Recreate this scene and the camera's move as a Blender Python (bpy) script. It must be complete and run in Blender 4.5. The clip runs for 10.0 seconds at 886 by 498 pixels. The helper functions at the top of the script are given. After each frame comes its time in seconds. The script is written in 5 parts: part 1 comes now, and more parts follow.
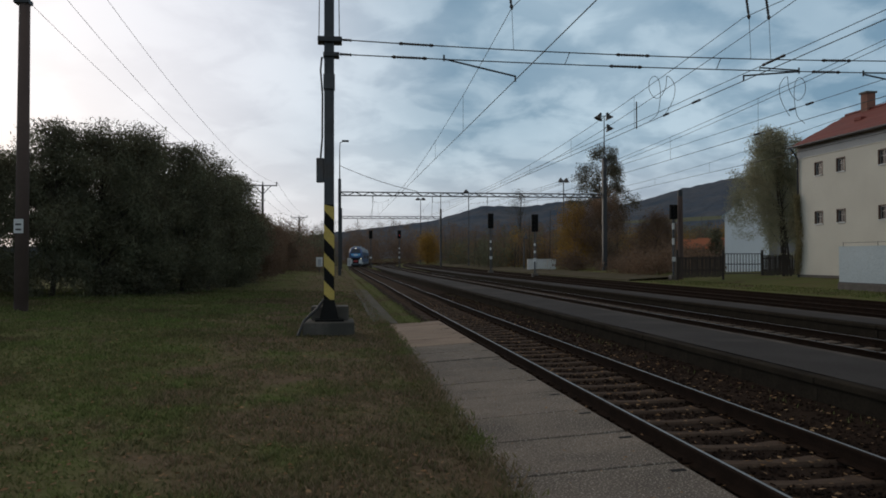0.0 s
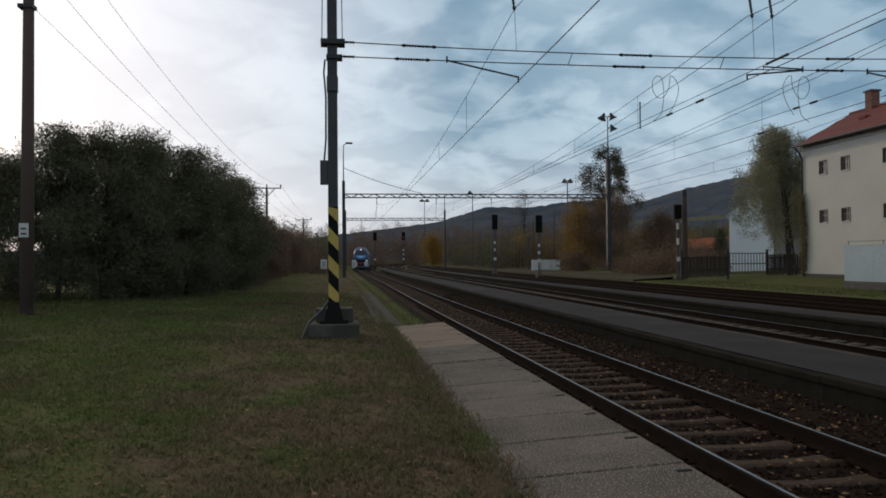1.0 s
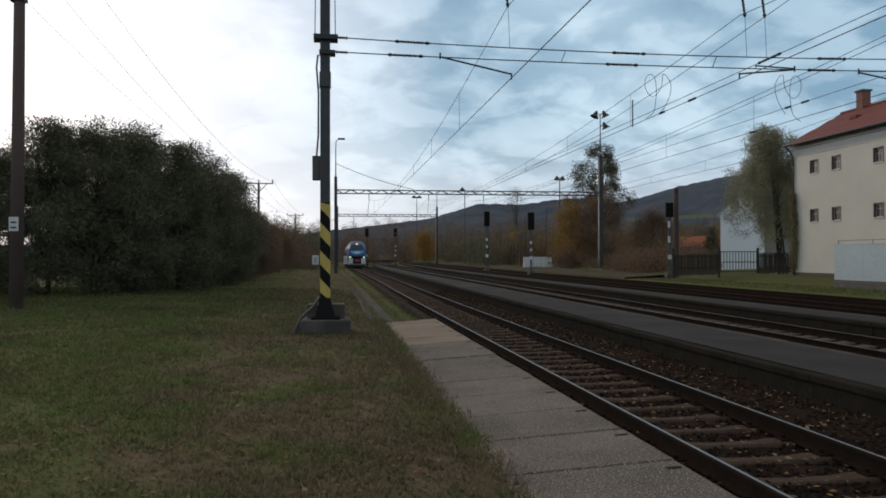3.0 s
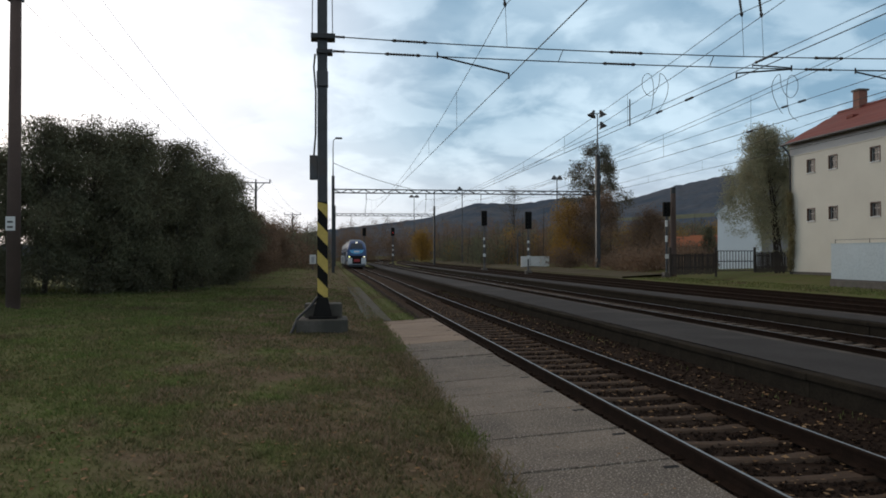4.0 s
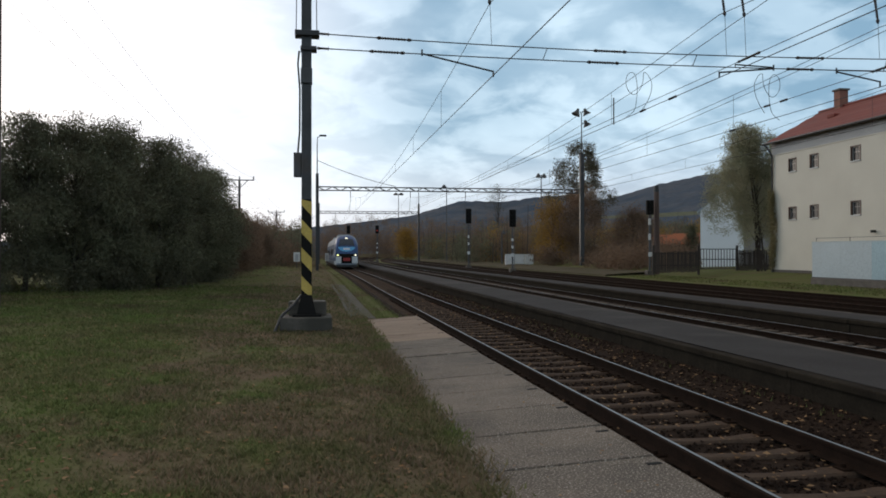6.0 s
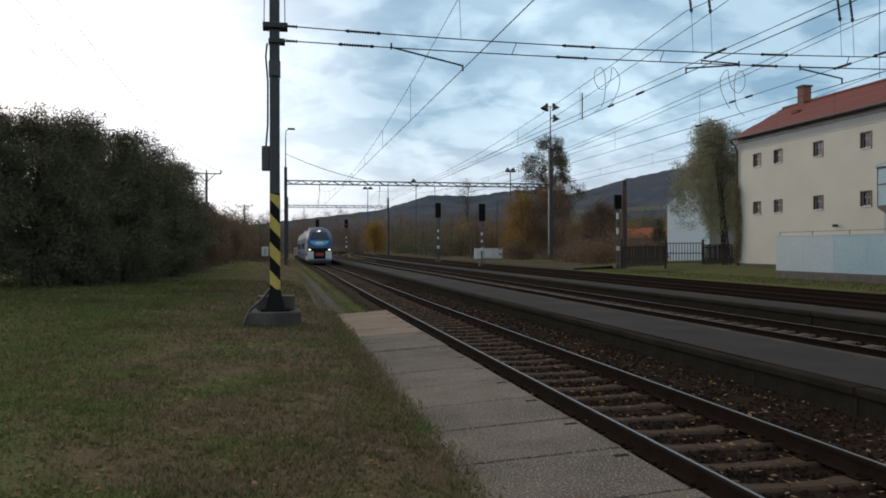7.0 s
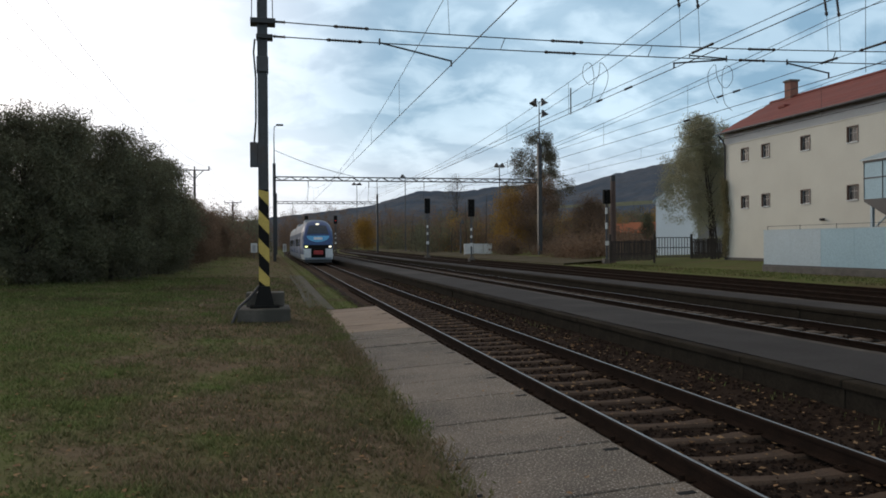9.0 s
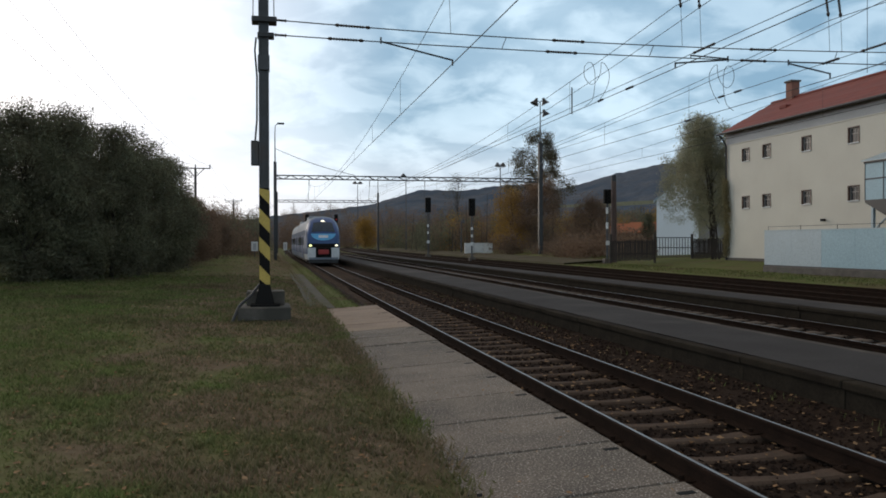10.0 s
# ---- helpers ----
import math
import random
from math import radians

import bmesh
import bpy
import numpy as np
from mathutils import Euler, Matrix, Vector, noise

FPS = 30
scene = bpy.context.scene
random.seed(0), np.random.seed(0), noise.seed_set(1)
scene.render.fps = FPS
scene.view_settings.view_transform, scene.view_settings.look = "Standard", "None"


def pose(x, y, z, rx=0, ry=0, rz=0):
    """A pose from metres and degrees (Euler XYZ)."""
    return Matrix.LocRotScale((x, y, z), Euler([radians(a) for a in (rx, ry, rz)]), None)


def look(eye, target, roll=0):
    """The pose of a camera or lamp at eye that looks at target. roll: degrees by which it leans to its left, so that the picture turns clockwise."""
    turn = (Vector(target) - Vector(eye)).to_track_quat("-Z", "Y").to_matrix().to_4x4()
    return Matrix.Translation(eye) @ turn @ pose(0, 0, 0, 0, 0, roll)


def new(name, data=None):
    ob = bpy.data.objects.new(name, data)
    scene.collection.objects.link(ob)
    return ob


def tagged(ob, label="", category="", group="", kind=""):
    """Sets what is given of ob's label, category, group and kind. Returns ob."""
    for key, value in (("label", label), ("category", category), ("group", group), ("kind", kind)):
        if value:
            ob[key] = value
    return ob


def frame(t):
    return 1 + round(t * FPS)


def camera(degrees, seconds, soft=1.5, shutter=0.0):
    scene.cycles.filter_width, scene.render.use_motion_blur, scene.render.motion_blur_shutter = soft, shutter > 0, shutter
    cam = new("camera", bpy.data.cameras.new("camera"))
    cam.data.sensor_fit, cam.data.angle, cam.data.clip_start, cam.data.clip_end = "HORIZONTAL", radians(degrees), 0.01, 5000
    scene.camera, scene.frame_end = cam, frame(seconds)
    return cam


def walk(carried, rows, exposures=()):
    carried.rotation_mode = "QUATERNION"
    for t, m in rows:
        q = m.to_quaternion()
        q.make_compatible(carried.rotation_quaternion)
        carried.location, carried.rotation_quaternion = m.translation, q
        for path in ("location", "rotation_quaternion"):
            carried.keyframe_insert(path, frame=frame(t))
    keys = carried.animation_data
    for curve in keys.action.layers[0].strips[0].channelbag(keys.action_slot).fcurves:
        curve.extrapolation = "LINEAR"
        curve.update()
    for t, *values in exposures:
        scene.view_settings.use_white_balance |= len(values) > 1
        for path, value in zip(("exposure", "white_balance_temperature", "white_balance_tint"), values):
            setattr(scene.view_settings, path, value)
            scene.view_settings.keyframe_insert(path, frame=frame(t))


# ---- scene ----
cam = camera(57.0, 10.0, soft=1.75)
EYE = (0.0, 0.0, 1.81)
PATH = [  # seconds, pitch, roll, yaw
    (0, 0.68, 0.09, -7.62), (0.5, 0.80, 0.13, -7.61), (1, 0.78, 0.46, -7.32), (1.5, 0.66, 0.30, -7.40),
    (2, 0.57, 0.36, -7.40), (2.5, 0.54, 0.22, -7.65), (4, 0.49, 0.13, -8.07), (4.5, 0.38, 0.18, -8.11),
    (5, 0.41, 0.13, -8.33), (5.5, 0.45, 0.07, -8.47), (7, -0.08, 0.11, -11.31), (7.5, -0.09, 0.02, -11.82),
    (8, -0.08, 0.09, -12.06), (8.5, -0.19, 0.28, -12.08), (9, -0.39, 0.40, -12.05), (9.5, -0.34, 0.32, -12.40),
    (10, -0.45, 0.18, -12.01)]
EXPOSURES = [(0, -0.2), (1.0, -0.12), (2.5, 0.1), (4.5, 0.27), (7, 0.36), (10, 0.36)]
walk(cam, [(t, pose(*EYE, 90 + p, r, y)) for t, p, r, y in PATH], EXPOSURES)

# ---- light: a bright overcast evening sky, thinnest cloud low ahead on the left ----
SUN_AZ, SUN_EL = -28.0, 14.0      # degrees from +y towards +x, and above the horizon


def make_world():
    w = bpy.data.worlds.new("overcast")
    scene.world = w
    w.use_nodes = True
    nt = w.node_tree
    nt.nodes.clear()
    N, Lk = nt.nodes.new, nt.links.new
    out, bg = N("ShaderNodeOutputWorld"), N("ShaderNodeBackground")
    sky = N("ShaderNodeTexSky")
    sky.sky_type, sky.sun_disc = "NISHITA", False
    sky.sun_elevation, sky.sun_rotation = radians(SUN_EL), radians(SUN_AZ)
    sky.dust_density = 2.0
    dim = N("ShaderNodeVectorMath")
    dim.operation = "SCALE"
    dim.inputs["Scale"].default_value = 0.07
    Lk(sky.outputs[0], dim.inputs[0])
    tc = N("ShaderNodeTexCoord")
    sep = N("ShaderNodeSeparateXYZ")
    Lk(tc.outputs["Generated"], sep.inputs[0])
    # clouds lie on a flat layer: divide by the height of the direction
    up = N("ShaderNodeMath"); up.operation = "MAXIMUM"; up.inputs[1].default_value = 0.0
    Lk(sep.outputs["Z"], up.inputs[0])
    add = N("ShaderNodeMath"); add.operation = "ADD"; add.inputs[1].default_value = 0.30
    Lk(up.outputs[0], add.inputs[0])
    comb = N("ShaderNodeCombineXYZ")
    for a, k in (("X", 0), ("Y", 1)):
        dv = N("ShaderNodeMath"); dv.operation = "DIVIDE"
        Lk(sep.outputs[a], dv.inputs[0]); Lk(add.outputs[0], dv.inputs[1])
        Lk(dv.outputs[0], comb.inputs[k])

    def clouds(scale, detail, lo, hi, offset):
        mp = N("ShaderNodeMapping")
        mp.inputs["Location"].default_value = offset
        mp.inputs["Rotation"].default_value = (0, 0, radians(20))
        mp.inputs["Scale"].default_value = (1.0, 1.0, 1)
        Lk(comb.outputs[0], mp.inputs[0])
        n = N("ShaderNodeTexNoise")
        n.inputs["Scale"].default_value, n.inputs["Detail"].default_value = scale, detail
        n.inputs["Roughness"].default_value = 0.52
        n.inputs["Distortion"].default_value = 0.35
        Lk(mp.outputs[0], n.inputs["Vector"])
        r = N("ShaderNodeMapRange")
        r.inputs["From Min"].default_value, r.inputs["From Max"].default_value = lo, hi
        r.interpolation_type = "SMOOTHSTEP"
        Lk(n.outputs["Fac"], r.inputs["Value"])
        return r.outputs[0]
    c1, c2 = clouds(1.5, 7, 0.36, 0.62, (3.1, 0.4, 0)), clouds(5.2, 7, 0.40, 0.60, (0.3, 5.2, 0))
    mixc = N("ShaderNodeMix"); mixc.data_type = "FLOAT"; mixc.inputs["Factor"].default_value = 0.52
    Lk(c1, mixc.inputs[2]); Lk(c2, mixc.inputs[3])
    cloud = N("ShaderNodeMix"); cloud.data_type = "RGBA"
    cloud.inputs[6].default_value, cloud.inputs[7].default_value = (0.215, 0.366, 0.508, 1), (0.60, 0.770, 0.90, 1)
    Lk(mixc.outputs[0], cloud.inputs["Factor"])
    # the veil of light round the hidden sun
    sd = Vector((math.sin(radians(SUN_AZ)) * math.cos(radians(SUN_EL)), math.cos(radians(SUN_AZ)) * math.cos(radians(SUN_EL)), math.sin(radians(SUN_EL))))
    dot = N("ShaderNodeVectorMath"); dot.operation = "DOT_PRODUCT"
    dot.inputs[1].default_value = sd
    Lk(tc.outputs["Generated"], dot.inputs[0])
    veil = N("ShaderNodeMapRange"); veil.interpolation_type = "SMOOTHSTEP"
    veil.inputs["From Min"].default_value, veil.inputs["From Max"].default_value = 0.80, 0.995
    Lk(dot.outputs["Value"], veil.inputs["Value"])
    low = N("ShaderNodeMapRange"); low.interpolation_type = "SMOOTHSTEP"
    low.inputs["From Min"].default_value, low.inputs["From Max"].default_value = 0.16, 0.02
    low.inputs["To Max"].default_value = 0.55
    Lk(sep.outputs["Z"], low.inputs["Value"])
    warm = N("ShaderNodeMix"); warm.data_type = "RGBA"
    warm.inputs[7].default_value = (0.80, 0.79, 0.855, 1)
    Lk(low.outputs[0], warm.inputs["Factor"]); Lk(cloud.outputs[2], warm.inputs[6])
    glow = N("ShaderNodeMix"); glow.data_type = "RGBA"
    glow.inputs[7].default_value = (1.24, 1.20, 1.28, 1)
    Lk(warm.outputs[2], glow.inputs[6])
    vf = N("ShaderNodeMath"); vf.operation = "MULTIPLY"; vf.inputs[1].default_value = 0.70
    Lk(veil.outputs[0], vf.inputs[0]); Lk(vf.outputs[0], glow.inputs["Factor"])
    tot = N("ShaderNodeMix"); tot.data_type = "RGBA"; tot.inputs["Factor"].default_value = 0.88
    Lk(dim.outputs[0], tot.inputs[6]); Lk(glow.outputs[2], tot.inputs[7])
    # cloud overhead, out of view, is darkened and warmed to dim the ground
    zenith_dim = N("ShaderNodeMapRange"); zenith_dim.interpolation_type = "SMOOTHSTEP"
    zenith_dim.inputs["From Min"].default_value, zenith_dim.inputs["From Max"].default_value = 0.36, 0.9
    Lk(sep.outputs["Z"], zenith_dim.inputs["Value"])
    fin = N("ShaderNodeMix"); fin.data_type = "RGBA"
    fin.inputs[7].default_value = (0.40, 0.335, 0.275, 1)
    Lk(tot.outputs[2], fin.inputs[6]); Lk(zenith_dim.outputs[0], fin.inputs["Factor"])
    Lk(fin.outputs[2], bg.inputs["Color"])
    bg.inputs["Strength"].default_value = 1.0
    Lk(bg.outputs[0], out.inputs["Surface"])
    sun = bpy.data.lights.new("sun", "SUN")
    sun.energy, sun.angle, sun.color = 0.7, radians(30), (1.0, 0.86, 0.70)
    so = new("sun", sun)
    so.matrix_world = look(sd * 50, (0, 0, 0))


make_world()


# ---- materials ----
def mat(name, c1, c2=None, rough=0.8, metal=0.0, scale=3.0, fine=40.0, bump=0.2, stain=None, stain_at=(0.55, 0.7), island=0.0, per_object=0.0, spec=0.5, depth=0.01, leaf=0.0, speck=None, worn=None):
    """Two colours mixed by a coarse noise, speckled by a fine one, with stains and relief."""
    m = bpy.data.materials.new(name)
    m.use_nodes = True
    nt = m.node_tree
    N, Lk = nt.nodes.new, nt.links.new
    b = nt.nodes["Principled BSDF"]
    tc = N("ShaderNodeTexCoord")
    co = tc.outputs["Object"]
    c2 = c2 or tuple(x * 0.75 for x in c1)

    def tex(s, d):
        n = N("ShaderNodeTexNoise")
        n.inputs["Scale"].default_value, n.inputs["Detail"].default_value = s, d
        Lk(co, n.inputs["Vector"])
        return n.outputs["Fac"]

    def mix(f, a, bcol):
        x = N("ShaderNodeMix"); x.data_type = "RGBA"
        if isinstance(f, float): x.inputs["Factor"].default_value = f
        else: Lk(f, x.inputs["Factor"])
        for s, v in ((6, a), (7, bcol)):
            if isinstance(v, tuple): x.inputs[s].default_value = (*v, 1)
            else: Lk(v, x.inputs[s])
        return x.outputs[2]

    def ramp(v, lo, hi, top=1.0):
        r = N("ShaderNodeMapRange")
        r.inputs["From Min"].default_value, r.inputs["From Max"].default_value, r.inputs["To Max"].default_value = lo, hi, top
        Lk(v, r.inputs["Value"])
        return r.outputs[0]
    coarse, grain = tex(scale, 5), tex(fine, 3)
    col = mix(ramp(coarse, 0.3, 0.7), c1, c2)
    col = mix(ramp(grain, 0.35, 0.75, 0.55), col, tuple(x * 0.55 for x in c2))
    if stain:
        col = mix(ramp(tex(scale * 0.37, 6), *stain_at), col, stain)
    if worn:
        sx = N("ShaderNodeSeparateXYZ"); Lk(co, sx.inputs[0])
        near = ramp(sx.outputs["X"], -4.0, -1.2, 0.22)
        past = ramp(sx.outputs["X"], 1.6, 3.0, -0.6)
        a0 = N("ShaderNodeMath"); a0.operation = "ADD"
        Lk(near, a0.inputs[0]); Lk(past, a0.inputs[1])
        near = a0.outputs[0]
        ad = N("ShaderNodeMath"); ad.operation = "ADD"
        Lk(near, ad.inputs[0]); Lk(tex(0.75, 5), ad.inputs[1])
        col = mix(ramp(ad.outputs[0], 0.56, 0.78, 0.9), col, worn)
    if island:
        g = N("ShaderNodeNewGeometry")
        col = mix(ramp(g.outputs["Random Per Island"], 0, 1, island), col, tuple(x * 0.3 for x in c1))
    if per_object:
        o = N("ShaderNodeObjectInfo")
        col = mix(ramp(o.outputs["Random"], 0, 1, per_object), col, tuple(x * 0.35 for x in c1))
    if speck:
        col = mix(ramp(tex(fine * 2.2, 1), 0.56, 0.69, 0.9), col, speck)
        col = mix(ramp(tex(fine * 1.3, 2), 0.60, 0.68, 0.8), col, tuple(x * 0.45 for x in c2))
    Lk(col, b.inputs["Base Color"])
    if leaf:
        tr, ms = N("ShaderNodeBsdfTranslucent"), N("ShaderNodeMixShader")
        ms.inputs[0].default_value = leaf
        Lk(col, tr.inputs["Color"]); Lk(b.outputs[0], ms.inputs[1]); Lk(tr.outputs[0], ms.inputs[2])
        Lk(ms.outputs[0], nt.nodes["Material Output"].inputs["Surface"])
    b.inputs["Roughness"].default_value, b.inputs["Metallic"].default_value = rough, metal
    b.inputs["Specular IOR Level"].default_value = spec
    if bump:
        bp = N("ShaderNodeBump")
        bp.inputs["Strength"].default_value, bp.inputs["Distance"].default_value = bump, depth
        Lk(grain, bp.inputs["Height"]); Lk(bp.outputs[0], b.inputs["Normal"])
    return m


def glowing(name, col, strength):
    m = bpy.data.materials.new(name)
    m.use_nodes = True
    b = m.node_tree.nodes["Principled BSDF"]
    b.inputs["Base Color"].default_value = (*col, 1)
    b.inputs["Emission Color"].default_value, b.inputs["Emission Strength"].default_value = (*col, 1), strength
    return m


def glass(name, col=(0.022, 0.025, 0.03), rough=0.25):
    return mat(name, col, rough=rough, scale=0.6, fine=6, bump=0.05, spec=0.2)


M_GROUND = mat("meadow", (0.108, 0.136, 0.046), (0.138, 0.125, 0.066), 0.95, scale=0.55, fine=14, bump=0.8, stain=(0.090, 0.066, 0.042), depth=0.04, spec=0.02, worn=(0.140, 0.104, 0.072))
M_BALLAST = mat("ballast", (0.030, 0.020, 0.0155), (0.042, 0.030, 0.023), 0.9, scale=0.8, fine=26, bump=1.0, stain=(0.020, 0.0135, 0.0105), depth=0.04, spec=0.02)
M_YARD = mat("weedy_gravel", (0.11, 0.092, 0.068), (0.085, 0.078, 0.048), 0.95, scale=0.5, fine=8, bump=0.6, stain=(0.06, 0.05, 0.04), spec=0.02)
M_STONE = mat("ballast_stone", (0.050, 0.034, 0.027), (0.027, 0.0195, 0.016), 0.9, scale=5, fine=60, island=0.7, spec=0.02)
M_SLEEPER = mat("old_sleeper", (0.112, 0.078, 0.058), (0.075, 0.053, 0.040), 0.85, scale=4, fine=45, bump=0.4, stain=(0.075, 0.050, 0.036), per_object=0.3, spec=0.05)
M_SLEEPER2 = mat("pale_sleeper", (0.21, 0.17, 0.14), (0.14, 0.11, 0.09), 0.85, scale=4, fine=45, bump=0.4, stain=(0.07, 0.05, 0.04), per_object=0.6, spec=0.05)
M_RAILSIDE = mat("rail_rust", (0.030, 0.018, 0.013), (0.018, 0.012, 0.009), 0.9, scale=4, fine=60, bump=0.3, spec=0.03)
M_RAILTOP = mat("rail_polished", (0.30, 0.285, 0.275), (0.22, 0.205, 0.195), 0.42, metal=0.8, scale=2, fine=90, bump=0.05)
M_SLAB = mat("concrete_slab", (0.240, 0.198, 0.163), (0.158, 0.132, 0.110), 0.85, scale=1.6, fine=23, bump=0.9, stain=(0.105, 0.090, 0.077), stain_at=(0.44, 0.62), per_object=0.3, speck=(0.42, 0.385, 0.34), depth=0.008, spec=0.12)
M_SLAB_PALE = mat("pale_slab", (0.36, 0.275, 0.215), (0.29, 0.225, 0.175), 0.85, scale=1.6, fine=17, bump=0.5, stain=(0.20, 0.155, 0.12), per_object=0.25, depth=0.006, spec=0.1)
M_CONCRETE = mat("old_concrete", (0.150, 0.130, 0.112), (0.085, 0.074, 0.064), 0.9, scale=2.2, fine=30, bump=0.4, stain=(0.09, 0.085, 0.07))
M_PLINTH = mat("mossy_concrete", (0.120, 0.106, 0.090), (0.070, 0.062, 0.052), 0.9, scale=2.6, fine=30, bump=0.5, stain=(0.045, 0.042, 0.034), stain_at=(0.45, 0.6))
M_ASPHALT = mat("asphalt", (0.064, 0.059, 0.058), (0.048, 0.044, 0.043), 0.85, scale=0.9, fine=45, bump=0.35, stain=(0.074, 0.068, 0.064), spec=0.04)
M_EDGE = mat("pale_platform_edge", (0.17, 0.15, 0.13), (0.10, 0.088, 0.076), 0.9, scale=1.3, fine=30, bump=0.5, stain=(0.05, 0.042, 0.036), stain_at=(0.45, 0.6), per_object=0.7, spec=0.05)
M_PATH = mat("trodden_path", (0.15, 0.14, 0.125), (0.12, 0.115, 0.095), 0.95, scale=0.8, fine=18, bump=0.6, stain=(0.10, 0.10, 0.06), spec=0.02)
# grey of the frieze paint with the eaves' shadow mixed in
M_EAVE = mat("shaded_frieze", (0.46, 0.455, 0.45), (0.40, 0.39, 0.385), 0.9, scale=0.5, fine=25, bump=0.15)
M_SASH = mat("pale_sash", (0.42, 0.40, 0.38), (0.34, 0.32, 0.30), 0.6, scale=3, fine=40, bump=0.1)
M_KERB = mat("platform_edge", (0.044, 0.036, 0.026), (0.024, 0.019, 0.015), 0.9, scale=2, fine=30, bump=0.5, stain=(0.020, 0.016, 0.013), per_object=0.15, spec=0.02)
M_STEEL = mat("grey_steel", (0.085, 0.090, 0.098), (0.055, 0.056, 0.060), 0.6, metal=0.2, scale=2.5, fine=40, bump=0.12, stain=(0.08, 0.055, 0.040))
M_DARKSTEEL = mat("dark_steel", (0.030, 0.031, 0.034), (0.020, 0.020, 0.022), 0.55, scale=3, fine=40, bump=0.1)
M_WIRE = mat("wire", (0.045, 0.043, 0.043), (0.03, 0.028, 0.028), 0.7, metal=0.0, scale=3, fine=30, bump=0)
M_INSUL = mat("insulator", (0.035, 0.022, 0.018), rough=0.3, scale=8, fine=60, bump=0)
M_YELLOW = mat("yellow_paint", (0.60, 0.43, 0.095), (0.50, 0.36, 0.08), 0.6, scale=3, fine=40, bump=0.1, stain=(0.25, 0.19, 0.08), stain_at=(0.6, 0.75))
M_BLACK = mat("black_paint", (0.014, 0.0135, 0.013), rough=0.75, scale=3, fine=40, bump=0.1, spec=0.1)
M_WHITE = mat("white_paint", (0.72, 0.72, 0.71), (0.60, 0.60, 0.59), 0.6, scale=2, fine=30, bump=0.05)
M_POLE = mat("brown_pole", (0.110, 0.072, 0.060), (0.085, 0.056, 0.048), 0.85, scale=1.2, fine=35, bump=0.3)
M_PLASTER = mat("cream_plaster", (0.68, 0.63, 0.535), (0.61, 0.56, 0.475), 0.9, scale=0.5, fine=25, bump=0.15, stain=(0.52, 0.47, 0.38), stain_at=(0.58, 0.8))
M_PLASTER2 = mat("white_plaster", (0.82, 0.84, 0.86), (0.76, 0.78, 0.80), 0.9, scale=0.4, fine=20, bump=0.1)
M_GREYWALL = mat("grey_house_wall", (0.30, 0.285, 0.285), (0.24, 0.23, 0.23), 0.9, scale=0.5, fine=20, bump=0.1)
M_ROOF = mat("red_roof_tile", (0.235, 0.042, 0.028), (0.175, 0.034, 0.024), 0.8, scale=0.8, fine=14, bump=0.4, stain=(0.125, 0.034, 0.026), per_object=0.25)
M_BRICK = mat("chimney_brick", (0.27, 0.12, 0.085), (0.20, 0.095, 0.07), 0.9, scale=3, fine=18, bump=0.4)
M_FRAME = mat("window_wood", (0.12, 0.062, 0.042), (0.09, 0.05, 0.035), 0.6, scale=3, fine=40, bump=0.1)
M_SHEDROOF = mat("orange_tile", (0.40, 0.135, 0.060), (0.30, 0.10, 0.05), 0.85, scale=1.0, fine=12, bump=0.4, stain=(0.18, 0.08, 0.05))
M_SHEDWALL = mat("shed_brick", (0.30, 0.17, 0.115), (0.22, 0.13, 0.09), 0.9, scale=1.5, fine=12, bump=0.3)
M_PANE = glass("dark_pane")
M_TIN = mat("pale_blue_sheet", (0.27, 0.41, 0.48), (0.245, 0.375, 0.44), 0.5, metal=0.1, scale=0.7, fine=18, bump=0.06, stain=(0.28, 0.36, 0.40), stain_at=(0.6, 0.8))
M_TIN2 = mat("pale_grey_sheet", (0.36, 0.44, 0.485), (0.33, 0.405, 0.45), 0.5, metal=0.1, scale=0.7, fine=18, bump=0.06)
M_BARK = mat("bark", (0.055, 0.042, 0.033), (0.038, 0.030, 0.025), 0.95, scale=4, fine=30, bump=0.6)
M_LEAF_DARK = mat("dark_leaf", (0.255, 0.265, 0.165), (0.085, 0.074, 0.056), 0.75, scale=0.75, fine=3, bump=0, island=0.5, spec=0.08, leaf=0.30)
M_LEAF_GREEN = mat("pale_leaf", (0.36, 0.37, 0.24), (0.42, 0.38, 0.26), 0.75, scale=0.6, fine=4, bump=0, island=0.4, spec=0.08, leaf=0.45)
M_LEAF_GREY = mat("greyish_leaf", (0.135, 0.125, 0.078), (0.11, 0.098, 0.068), 0.75, scale=0.5, fine=4, bump=0, island=0.4, spec=0.08, leaf=0.45)
M_LEAF_YELLOW = mat("yellow_leaf", (0.46, 0.27, 0.050), (0.27, 0.165, 0.055), 0.75, scale=0.5, fine=4, bump=0, island=0.4, spec=0.08, leaf=0.45)
M_LEAF_YELLOW2 = mat("faded_leaf", (0.36, 0.30, 0.15), (0.24, 0.21, 0.12), 0.8, scale=0.8, fine=4, bump=0, island=0.5, spec=0.08, leaf=0.3)
M_LEAF_BROWN = mat("brown_leaf", (0.28, 0.18, 0.12), (0.155, 0.122, 0.095), 0.8, scale=0.16, fine=4, bump=0, island=0.45, spec=0.08, leaf=0.45)
M_LITTER = mat("fallen_leaf", (0.26, 0.135, 0.060), (0.36, 0.24, 0.13), 0.8, scale=2, fine=10, bump=0, island=0.75, spec=0.2)
